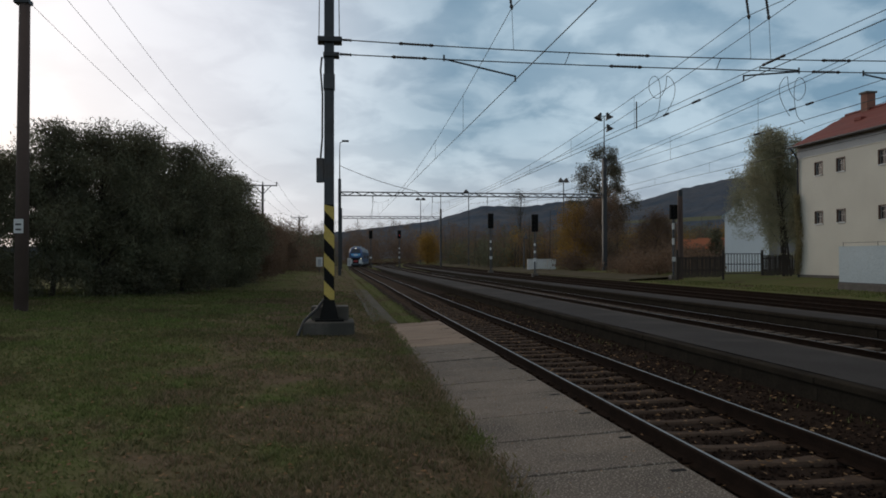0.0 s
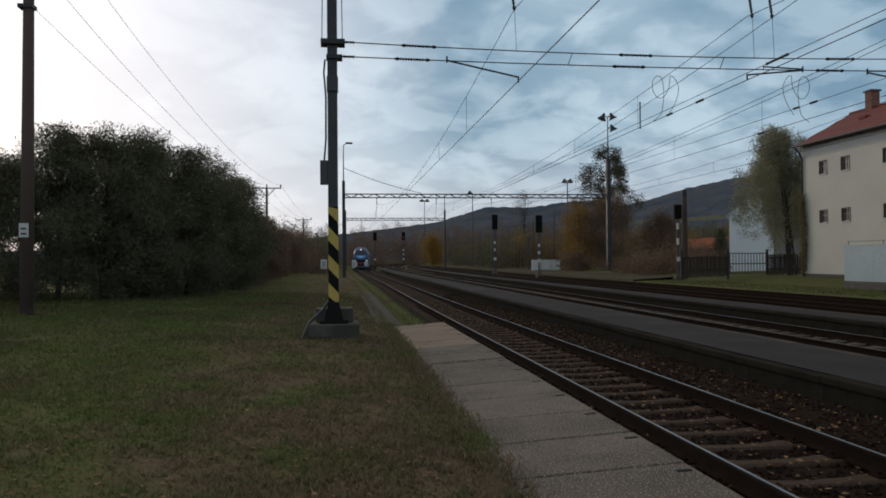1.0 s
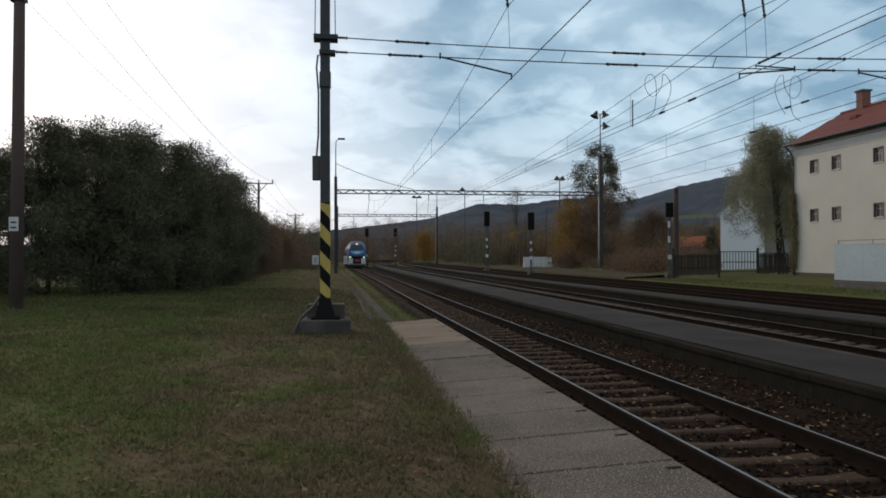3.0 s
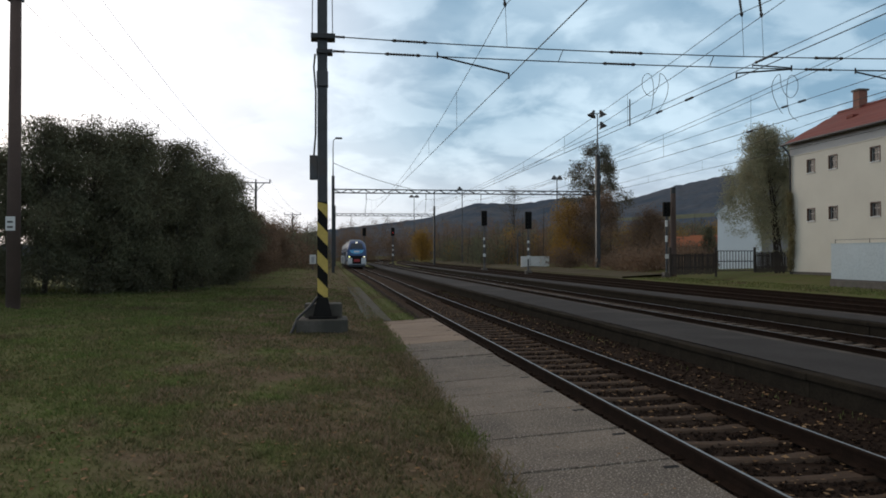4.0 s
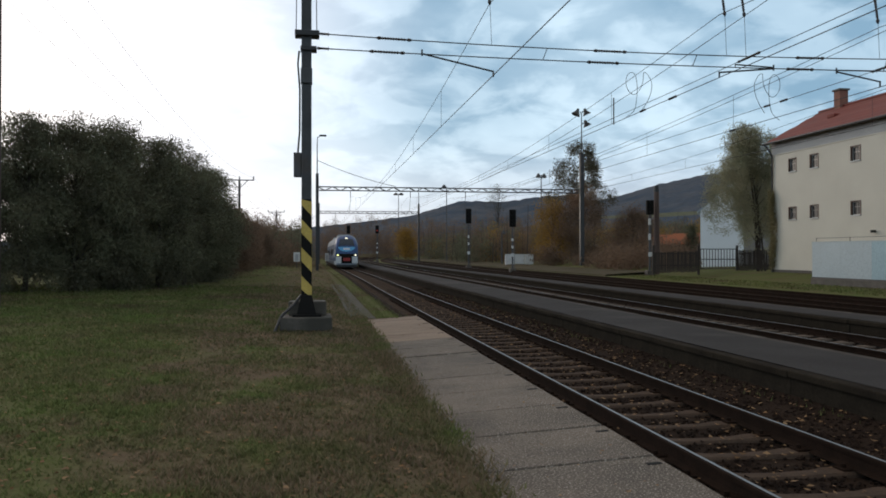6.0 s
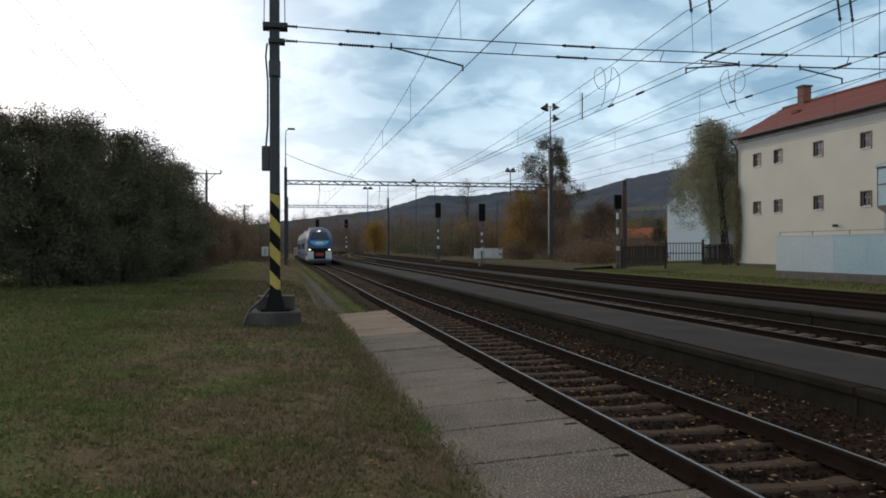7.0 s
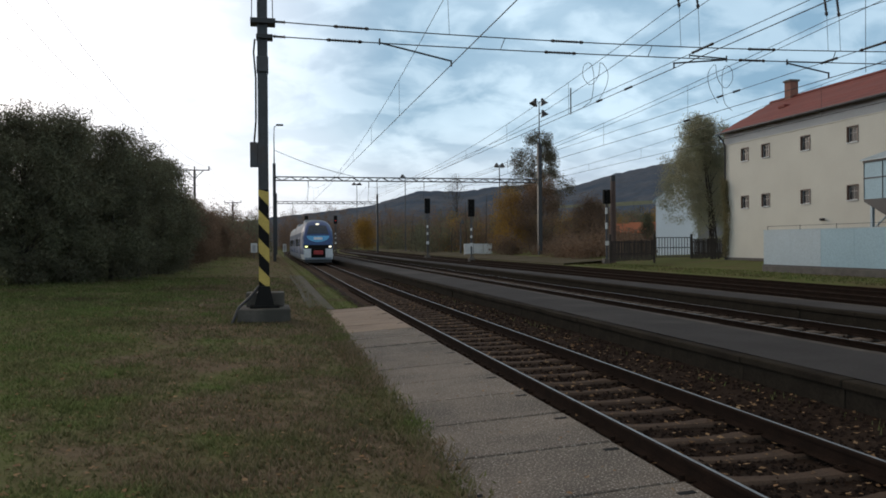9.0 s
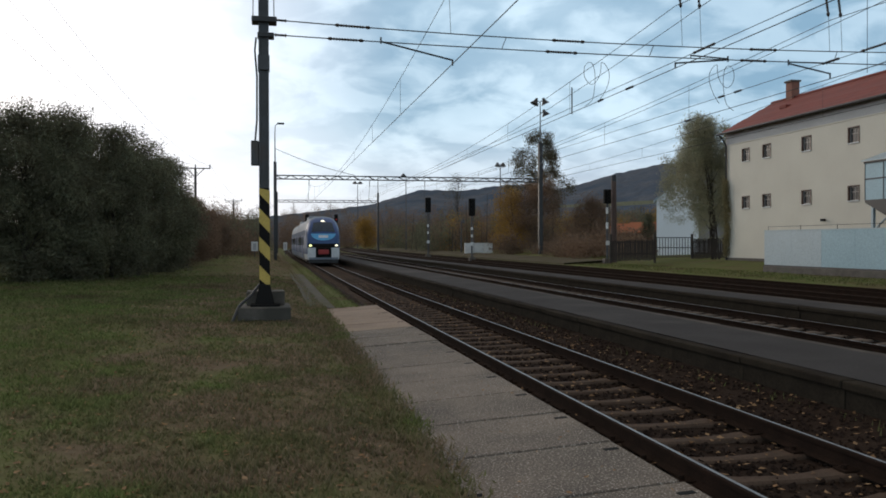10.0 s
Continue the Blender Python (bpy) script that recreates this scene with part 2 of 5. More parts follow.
M_GRASS = mat("grass_blade", (0.168, 0.240, 0.072), (0.225, 0.208, 0.108), 0.8, scale=0.55, fine=3, bump=0, stain=(0.150, 0.108, 0.076), stain_at=(0.50, 0.64), island=0.8, spec=0.08, leaf=0.62, worn=(0.262, 0.190, 0.140))
# the hill's base colours carry the blue-grey haze of distance
M_HILL = mat("hazy_wooded_hill", (0.060, 0.085, 0.122), (0.122, 0.132, 0.152), 1.0, scale=0.016, fine=0.09, bump=0.8, depth=6.0, spec=0.0)
M_FIELD = mat("far_field", (0.13, 0.145, 0.10), (0.15, 0.15, 0.11), 1.0, scale=0.01, fine=0.2, bump=0, spec=0)
M_TRAINBLUE = mat("train_blue", (0.014, 0.065, 0.21), (0.011, 0.055, 0.18), 0.35, scale=0.6, fine=9, bump=0.02)
M_TRAINLIGHT = mat("train_pale_blue", (0.10, 0.42, 0.75), rough=0.3, scale=0.6, fine=9, bump=0)
M_TRAINWHITE = mat("train_white", (0.66, 0.69, 0.72), (0.58, 0.61, 0.64), 0.35, scale=0.6, fine=9, bump=0.02)
M_TRAINSIDE = mat("train_side", (0.06, 0.095, 0.16), (0.05, 0.075, 0.125), 0.7, scale=0.6, fine=9, bump=0.02, spec=0.1)
M_TRAINGREY = mat("train_grey", (0.26, 0.30, 0.35), rough=0.65, scale=0.6, fine=9, bump=0.02, spec=0.15)
M_TRAINGLASS = glass("train_glass", (0.055, 0.075, 0.10), 0.12)
M_HEADLAMP = glowing("headlamp", (1.0, 0.93, 0.72), 0.9)
M_GREENLAMP = glowing("marker_lamp", (0.90, 0.95, 0.40), 1.1)
M_REDLAMP = glowing("red_lamp", (0.45, 0.02, 0.015), 0.15)
M_REDPAINT = mat("red_paint", (0.42, 0.035, 0.035), rough=0.4, scale=2, fine=20, bump=0)
M_FENCEWOOD = mat("dark_fence", (0.045, 0.034, 0.028), (0.03, 0.024, 0.02), 0.85, scale=2, fine=20, bump=0.3)
M_GATE = mat("pale_gate", (0.42, 0.43, 0.45), (0.36, 0.37, 0.39), 0.6, scale=2, fine=20, bump=0.05)


# ---- mesh helpers ----
def add_box(bm, x0, y0, z0, x1, y1, z1, bev=0.0):
    r = bmesh.ops.create_cube(bm, size=1, matrix=Matrix.Translation(((x0 + x1) / 2, (y0 + y1) / 2, (z0 + z1) / 2)) @ Matrix.Diagonal((x1 - x0, y1 - y0, z1 - z0, 1)))
    if bev:
        es = list({e for v in r["verts"] for e in v.link_edges})
        bmesh.ops.bevel(bm, geom=es, offset=bev, segments=2, affect="EDGES", profile=0.5)


def add_rod(bm, a, b, r0, r1=None, n=8):
    a, b = Vector(a), Vector(b)
    d = b - a
    m = Matrix.Translation((a + b) / 2) @ d.to_track_quat("Z", "Y").to_matrix().to_4x4()
    bmesh.ops.create_cone(bm, cap_ends=True, segments=n, radius1=r0, radius2=r0 if r1 is None else r1, depth=d.length, matrix=m)


def add_ball(bm, c, r, sx=1, sy=1, sz=1, n=10):
    bmesh.ops.create_uvsphere(bm, u_segments=n, v_segments=n // 2 + 1, radius=r, matrix=Matrix.Translation(c) @ Matrix.Diagonal((sx, sy, sz, 1)))


def finish(bm, name, material, smooth=False):
    me = bpy.data.meshes.new(name)
    bm.to_mesh(me)
    bm.free()
    me.materials.append(material)
    if smooth:
        for p in me.polygons: p.use_smooth = True
    return me


def part(name, bm, material, parent=None, label="", smooth=False):
    ob = new(name, finish(bm, name, material, smooth))
    if parent: ob.parent = parent
    return tagged(ob, label)


def raw(name, verts, faces, material, parent=None, smooth=False):
    me = bpy.data.meshes.new(name)
    me.from_pydata(verts, [], faces)
    me.materials.append(material)
    if smooth:
        for p in me.polygons: p.use_smooth = True
    ob = new(name, me)
    if parent: ob.parent = parent
    return ob


def box(name, b, material, parent=None, bev=0.0, label=""):
    bm = bmesh.new()
    add_box(bm, *b, bev=bev)
    return part(name, bm, material, parent, label)


def rod(name, a, b, r, material, parent=None, r1=None, n=10, label=""):
    bm = bmesh.new()
    add_rod(bm, a, b, r, r1, n)
    return part(name, bm, material, parent, label, smooth=False)


def root(name, place, label, category, group="", kind="", rz=0):
    e = new(name)
    e.empty_display_size = 0.3
    e.matrix_basis = pose(*place, 0, 0, rz)
    return tagged(e, label, category, group, kind)


def wire_mesh(name, pts, r, material, parent=None):
    cu = bpy.data.curves.new(name, "CURVE")
    cu.dimensions, cu.bevel_depth, cu.bevel_resolution = "3D", r, 1
    s = cu.splines.new("POLY")
    s.points.add(len(pts) - 1)
    for p, q in zip(s.points, pts): p.co = (*q, 1)
    cu.materials.append(material)
    ob = new(name, cu)
    if parent: ob.parent = parent
    return ob


def sag(a, b, drop, n=24):
    a, b = Vector(a), Vector(b)
    return [a.lerp(b, i / n) - Vector((0, 0, drop * 4 * (i / n) * (1 - i / n))) for i in range(n + 1)]


def leaf_cards(centres, per, spread, size, rng, flat=0.0):
    """Small kite-shaped leaves scattered round the centres."""
    c = np.repeat(np.asarray(centres), per, axis=0)
    n = len(c)
    c = c + np.clip(rng.normal(0, 1, (n, 3)), -1.7, 1.7) * np.asarray(spread)
    u = rng.normal(0, 1, (n, 3)); u[:, 2] *= 1 - flat
    u /= np.linalg.norm(u, axis=1)[:, None]
    w = rng.normal(0, 1, (n, 3)); w[:, 2] *= 1 - flat
    w -= u * (u * w).sum(1)[:, None]; w /= np.linalg.norm(w, axis=1)[:, None]
    s = size * rng.uniform(0.6, 1.5, (n, 1))
    v = np.stack([c - u * s, c + w * s * 0.5, c + u * s, c - w * s * 0.5], 1).reshape(-1, 3)
    f = np.arange(4 * n).reshape(-1, 4)
    return v, f


def mesh_np(name, v, f, material, parent=None):
    me = bpy.data.meshes.new(name)
    me.from_pydata(v.tolist(), [], f.tolist())
    me.materials.append(material)
    ob = new(name, me)
    if parent: ob.parent = parent
    return ob


# ---- lie of the land ----
def rise(y):
    return 0.0035 * max(0.0, y - 78) if y < 400 else 1.127


def lawn(x):
    """Height of the ground across the line, from the meadow to the far yard."""
    pts = ((-400, 1.2), (-40, 0.5), (-12, 0.22), (-3, 0.07), (0.4, 0.02), (0.9, -0.06), (1.42, -0.20), (1.7, -0.26), (3.0, -0.36), (6.4, -0.42), (8.6, -0.42), (12.4, -0.40), (14, -0.35), (19, -0.25), (22.6, -0.15), (23.2, 0.02), (25, 0.07), (27, 0.12), (31, 0.55), (35, 0.38), (46, 0.42), (60, 1.1), (400, 2.0))
    for (a, p), (b, q) in zip(pts, pts[1:]):
        if x <= b: return p + (q - p) * max(0.0, (x - a) / (b - a))
    return 2.0


def bend(y):
    return 0.2 * math.exp(-((y - 68) / 22) ** 2) + (max(0.0, y - 150) ** 2 / 1200 if y < 420 else 60.75 + (y - 420) * 0.45)

# ---- ground ----
def make_ground():
    xs = sorted({*np.round(np.arange(-14, 1.3, 0.45), 3), -2500, -900, -400, -200, -100, -60, -40, -30, -22, -18, 1.3, 3.0, 6.4, 8.6, 12.4, 14, 16, 19, 21, 23.2, 24, 25, 26, 27, 29, 31, 34, 40, 60, 100, 200, 400, 900, 2500})
    ys = sorted({*np.round(np.arange(-2, 46, 0.9), 3), -2500, -600, -100, -30, -10, *range(48, 200, 8), 210, 240, 280, 330, 400, 600, 1000, 2500})
    v, f = [], []
    for y in ys:
        for x in xs:
            k = noise.noise(Vector((x * 0.5, y * 0.4, 0))) * 0.035 if -40 < x < 1 else 0
            v.append((x, y, lawn(x) + rise(y) + k))
    nx = len(xs)
    for j in range(len(ys) - 1):
        for i in range(nx - 1):
            a = j * nx + i
            f.append((a, a + 1, a + nx + 1, a + nx))
    g = raw("ground", v, f, M_GROUND, smooth=True)
    tagged(g, "patchy autumn meadow ground beside the railway", "ground", kind="structure")


make_ground()

TRACKS = ((4.16, 0.0), (10.62, 0.09), (16.7, 0.15), (20.5, 0.11))   # centre line, height of the rail heads


def stations(y0, y1):
    out, y = [], y0
    while y < y1:
        out.append(y)
        y += 6 if y < 140 else 12
    return out + [y1]


def ribbon(name, x0, x1, z0, z1, y0, y1, material, parent=None, skirt=0.25):
    """A raised strip along the line, with sloping shoulders."""
    prof = [(x0 - skirt, -0.30), (x0, z0), ((x0 + x1) / 2, (z0 + z1) / 2 + 0.0), (x1, z1), (x1 + skirt, -0.30)]
    v, f = [], []
    ys = stations(y0, y1)
    for y in ys:
        for x, z in prof: v.append((x + bend(y), y, z + rise(y)))
    for j in range(len(ys) - 1):
        for i in range(len(prof) - 1):
            a = j * 5 + i
            f.append((a, a + 1, a + 6, a + 5))
    return raw(name, v, f, material, parent)


def make_beds():
    for (c, z), (x0, x1) in zip(TRACKS, ((3.1, 6.3), (8.3, 12.8), (14.7, 18.58), (18.6, 22.9))):
        o = ribbon("ballast_bed", x0, x1, z - 0.205, z - 0.205, -30, 400, M_BALLAST, skirt=0.12)
        tagged(o, "dark brown stained ballast bed under the track", "ballast", "ballast beds", "structure")
    o = ribbon("ballast_shoulder", 5.62, 6.32, -0.205, -0.07, -30, 160, M_BALLAST, skirt=0.02)
    tagged(o, "heaped ballast and rubble along the platform wall", "ballast", "ballast beds", "structure")
    o = ribbon("yard_surface", 22.95, 27.0, 0.14, 0.37, 62, 230, M_YARD)
    tagged(o, "weedy brown gravel at the edge of the yard", "gravel", kind="structure")
    o = ribbon("service_path", 1.15, 1.95, -0.10, -0.17, 24.9, 52, M_PATH, skirt=0.12)
    tagged(o, "short trodden grey path beyond the slabs", "path", kind="structure")
    o = ribbon("grass_verge", 2.0, 2.6, -0.155, -0.13, 24.9, 200, M_GROUND, skirt=0.1)
    tagged(o, "narrow strip of grass beside the rail", "verge", kind="structure")
    o = ribbon("ballast_edge", 2.62, 3.08, -0.13, -0.19, 24.9, 200, M_BALLAST, skirt=0.05)
    tagged(o, "dark edge of the ballast beyond the slabs", "ballast", "ballast beds", "structure")


make_beds()


def rail_mesh(head):
    """Section of a flat-bottomed rail swept along the line: the head's top alone, or all below it."""
    prof = [(-0.004, 0.0), (0.028, 0.0)] if head else [(-0.075, -0.16), (-0.07, -0.148), (-0.012, -0.13), (-0.010, -0.045), (-0.037, -0.035), (-0.037, -0.006), (-0.034, -0.002), (0.034, -0.002), (0.037, -0.006), (0.037, -0.035), (0.010, -0.045), (0.012, -0.13), (0.07, -0.148), (0.075, -0.16)]
    ys = stations(-30, 400)
    n = len(prof)
    v = [(x + bend(y), y, z + rise(y)) for y in ys for x, z in prof]
    f = [(j * n + i, j * n + i + 1, (j + 1) * n + i + 1, (j + 1) * n + i) for j in range(len(ys) - 1) for i in range(n - 1)]
    me = bpy.data.meshes.new("rail")
    me.from_pydata(v, [], f)
    me.materials.append(M_RAILTOP if head else M_RAILSIDE)
    return me


def make_tracks():
    side, top, dull = rail_mesh(False), rail_mesh(True), rail_mesh(True)
    dull.materials[0] = M_RAILSIDE
    bm = bmesh.new()
    ring = []
    for x, z, w in ((-1.25, -0.02, 0.11), (-1.0, 0.0, 0.12), (-0.5, 0.0, 0.12), (-0.32, -0.014, 0.095), (0.0, -0.022, 0.088), (0.32, -0.014, 0.095), (0.5, 0.0, 0.12), (1.0, 0.0, 0.12), (1.25, -0.02, 0.11)):
        ring.append([bm.verts.new(p) for p in ((x, -w - 0.035, -0.16), (x, -w, z - 0.02), (x, -w + 0.02, z), (x, w - 0.02, z), (x, w, z - 0.02), (x, w + 0.035, -0.16))])
    for p, q in zip(ring, ring[1:]):
        for k in range(5): bm.faces.new((p[k], p[k + 1], q[k + 1], q[k]))
    bm.faces.new(ring[0]); bm.faces.new(list(reversed(ring[-1])))
    bmesh.ops.recalc_face_normals(bm, faces=bm.faces)
    sl = finish(bm, "sleeper", M_SLEEPER)
    sl2 = sl.copy(); sl2.materials[0] = M_SLEEPER2
    bm = bmesh.new()
    for s in (-1, 1):
        add_box(bm, s * 0.7525 - 0.17, -0.08, 0.0, s * 0.7525 + 0.17, 0.08, 0.02)
        for k in (-0.12, 0.12): add_rod(bm, (s * 0.7525 + k, 0, 0.0), (s * 0.7525 + k, 0, 0.055), 0.025, n=6)
    fast = finish(bm, "fastening", M_RAILSIDE)
    rng = random.Random(3)
    for i, (c, z) in enumerate(TRACKS):
        t = root("railway_track", (c, 0, z), "rusty rails with worn bright heads on old sleepers" if i < 2 else "rusty little used rails on sunken sleepers", "railway track", "tracks of the station", "structure")
        for s in (-1, 1):
            r = new("rail", side); r.parent = t; r.location = (s * 0.7525, 0, 0)
            h = new("rail_head", top if i < 2 else dull); h.parent = r
            tagged(h, "bright worn running surface" if i < 2 else "dull running surface")
        far_v, far_f = [], []
        y, n = -6.32, 0
        while y < 190:
            dz = rng.uniform(-0.165, -0.15) if i < 2 else -0.17
            if n < (165 if i == 0 else 85):
                o = new("sleeper", sl if i == 0 else sl2); o.parent = t
                o.matrix_basis = pose(bend(y), y, dz + rise(y), 0, 0, rng.uniform(-1, 1))
                if i < 2 and n < 60:
                    q = new("fastening", fast); q.parent = o
                n += 1
            else:
                k = len(far_v)
                for X in (-1.25, 1.25):
                    for Y in (-0.12, 0.12):
                        for Z in (-0.1, 0): far_v.append((X + bend(y), y + Y, Z + dz + rise(y)))
                far_f += [tuple(k + a for a in q) for q in ((1, 5, 7, 3), (0, 1, 3, 2), (4, 6, 7, 5), (0, 4, 5, 1), (2, 3, 7, 6))]
            y += 0.69
        o = raw("far_sleeper_row", far_v, far_f, M_SLEEPER if i == 0 else M_SLEEPER2, t)
        tagged(o, kind="stuff")


make_tracks()


def make_island(x0, x1, z, y0, y1, zb):
    """An asphalt platform between two tracks with a row of concrete edge blocks."""
    p = root("island_platform", (0, 0, 0), "low dark asphalt island platform with worn concrete edge", "platform", "island platforms", "structure")
    v, f = [], []
    ys = stations(y0, y1)
    for y in ys:
        for x in (x0 + 0.22, x1 - 0.22): v.append((x + bend(y), y, z + rise(y) + 0.004))
    for j in range(len(ys) - 1): f.append((2 * j, 2 * j + 1, 2 * j + 3, 2 * j + 2))
    raw("asphalt", v, f, M_ASPHALT, p)
    for x, s in ((x0, 0), (x1 - 0.22, 1)):
        bm = bmesh.new()
        k0 = 0.05 if s == 0 else 0.0
        add_box(bm, k0, 0.0, zb, k0 + 0.17, 2.0, z - 0.09)
        add_box(bm, 0, 0.003, z - 0.1, 0.22, 1.997, z, bev=0.02)
        me = finish(bm, "edge_block", M_EDGE if s else M_KERB)
        y, k, rng = y0, 0, random.Random(int(x0 * 10) + s)
        while y < min(y1, 110):
            o = new("edge_block", me); o.parent = p
            o.matrix_basis = pose(x + rng.uniform(-0.010, 0.010), y, rise(y) + rng.uniform(-0.006, 0.004), 0, 0, rng.uniform(-0.12, 0.12))
            y += 2.0; k += 1


make_island(6.25, 8.35, 0.25, -10, 150, -0.25)
make_island(12.85, 14.5, 0.20, -10, 140, -0.2)


def make_slabs():
    """Slabs fall a hand's width from the rail towards the meadow; only some joints have opened."""
    p = root("slab_walkway", (0, 0, 0), "worn concrete slab crossing walkway beside the rail", "pavement", kind="structure")
    rng = random.Random(5)
    y, k, pitch = 25.165, 0, 1.375
    opened = {0: 0.05, 1: 0.09, 3: 0.10, 4: 0.07, 6: 0.10, 9: 0.05, 11: 0.055, 12: 0.05, 13: 0.05}
    while y > -4:
        y0 = y - pitch
        top = min(y, 24.86)
        x0, x1 = 1.47 + rng.uniform(-0.04, 0.02), 3.2 + rng.uniform(-0.01, 0.012)
        gap = opened.get(k, 0.006)
        bm = bmesh.new()
        add_box(bm, x0, y0 + gap, -0.26, x1, top - 0.003, 0, bev=0.014 if gap > 0.01 else 0.005)
        if k < 4:
            # the oldest slabs have split along the middle
            bmesh.ops.bisect_plane(bm, geom=[*bm.verts, *bm.edges, *bm.faces], plane_co=(2.3, y0 + pitch * rng.uniform(0.4, 0.6), 0), plane_no=(rng.uniform(-0.08, 0.08), 1, 0))
        me = finish(bm, "slab", M_SLAB_PALE if k < 5 else M_SLAB)
        o = new("slab", me); o.parent = p
        mid = Matrix.Translation((3.2, y0 + 0.67, 0))
        o.matrix_basis = mid @ pose(0, 0, -0.092 + rng.uniform(-0.006, 0.004), rng.uniform(-0.2, 0.2), -3.5 + rng.uniform(-0.25, 0.25), 0) @ mid.inverted()
        bm = bmesh.new()
        add_box(bm, x1 - 0.19, y - 0.29, -0.002, x1 - 0.05, y - 0.22, 0.003)
        add_box(bm, x0 + 0.02, y0 + 0.28, -0.002, x0 + 0.15, y0 + 0.35, 0.003)
        part("lifting_slot", bm, M_BLACK, o, "dark lifting slots")
        y, k = y0, k + 1


make_slabs()


# ---- overhead line ----
MAST = (-0.11, 19.5)


def make_mast():
    x, y = MAST
    g = 0.07
    m = root("catenary_mast", (x, y, g), "grey steel catenary mast with black and yellow warning stripes", "mast")
    pl = box("plinth", (-0.60, -0.72, -0.3, 0.58, 0.62, 0.29), M_PLINTH, m, 0.03, "chipped concrete plinth")
    box("upper_plinth", (-0.42, -0.06, 0.29, 0.46, 0.58, 0.62), M_PLINTH, m, 0.03)
    bm = bmesh.new()
    add_box(bm, -0.32, -0.50, 0.292, 0.34, 0.2, 0.34)
    r = bmesh.ops.create_cone(bm, cap_ends=True, segments=4, radius1=0.32, radius2=0.17, depth=0.46, matrix=Matrix.Translation((0, -0.12, 0.55)) @ Matrix.Rotation(radians(45), 4, "Z"))
    part("foot", bm, M_BLACK, m, "dark riveted foot")
    bm = bmesh.new()
    # two channels laced together
    for s in (-1, 1):
        add_box(bm, s * 0.095 - 0.022, -0.12, 0.3, s * 0.095 + 0.022, 0.12, 11.5)
    add_box(bm, -0.08, -0.085, 0.3, 0.08, 0.085, 11.5)
    part("column", bm, M_STEEL, m)
    z0, z1 = 0.70, 3.02
    # yellow and black sleeve with slanted bands
    box("warning_sleeve", (-0.119, -0.135, z0, 0.119, 0.135, z1), M_BLACK, m)
    z = z0 - 0.05
    while z < z1:
        lo, hi = z, z + 0.33
        sl = 0.26
        c = lambda q: min(max(q, z0), z1)
        vv = [(-0.121, -0.139, c(lo + sl)), (0.121, -0.139, c(lo)), (0.121, -0.139, c(hi)), (-0.121, -0.139, c(hi + sl))]
        o = raw("warning_stripe", [*vv, *[(a, -0.136, b) for a, _, b in vv]], [(0, 1, 2, 3), (7, 6, 5, 4), (0, 4, 5, 1), (1, 5, 6, 2), (2, 6, 7, 3), (3, 7, 4, 0)], M_YELLOW, m)
        o2 = raw("warning_stripe", [(0.124, -0.137, c(lo)), (0.124, 0.137, c(lo - sl)), (0.124, 0.137, c(hi - sl)), (0.124, -0.137, c(hi)), (0.121, -0.137, c(lo)), (0.121, 0.137, c(lo - sl)), (0.121, 0.137, c(hi - sl)), (0.121, -0.137, c(hi))], [(0, 1, 2, 3), (0, 4, 5, 1), (2, 6, 7, 3)], M_YELLOW, m)
        z += 0.66
    bm = bmesh.new()
    add_box(bm, -0.27, -0.2, 6.86, 0.30, 0.2, 6.98, bev=0.01)
    part("clamp", bm, M_DARKSTEEL, m)
    box("lower_clamp", (-0.14, -0.16, 6.52, 0.24, 0.16, 6.62), M_DARKSTEEL, m, 0.01)
    box("splice_plate", (-0.135, -0.15, 5.75, 0.135, 0.15, 6.1), M_STEEL, m, 0.01)
    box("switch_box", (-0.30, -0.1, 3.55, -0.119, 0.12, 4.12), M_STEEL, m, 0.015, "grey steel switch box")
    pts = [(-0.20, -0.08, 4.12), (-0.16, -0.1, 4.6), (-0.155, -0.1, 5.6), (-0.2, -0.1, 6.2), (-0.17, -0.1, 6.5)]
    wire_mesh("conduit", pts, 0.022, M_DARKSTEEL, m)
    for s in (-0.24, 0.24): wire_mesh("guy_rod", [(s, 0, 6.98), (s * 0.8, 0, 11.4)], 0.012, M_WIRE, m)
    wire_mesh("earth_cable", [(-0.12, -0.16, 0.78), (-0.3, -0.34, 0.56), (-0.56, -0.62, 0.33), (-0.72, -0.8, -0.05)], 0.035, M_DARKSTEEL, m)


make_mast()

SPAN_Y = 19.5


def insulator(bm, a, b, r=0.05):
    """A slim ribbed rod between two end fittings."""
    a, b = Vector(a), Vector(b)
    prof = [(0, 0.3), (0.06, 0.9), (0.12, 0.9), (0.14, 0.5)]
    for i in range(9): prof += [(0.16 + i * 0.075, 0.55), (0.18 + i * 0.075, 0.85), (0.20 + i * 0.075, 0.55)]
    prof += [(0.86, 0.5), (0.88, 0.9), (0.94, 0.9), (1, 0.3)]
    q = (b - a).to_track_quat("Z", "Y")
    n = 8
    rings = [[bm.verts.new(a.lerp(b, u) + q @ Vector((math.cos(k * 2 * math.pi / n) * r * w, math.sin(k * 2 * math.pi / n) * r * w, 0))) for k in range(n)] for u, w in prof]
    for p, o in zip(rings, rings[1:]):
        for k in range(n): bm.faces.new((p[k], p[(k + 1) % n], o[(k + 1) % n], o[k]))


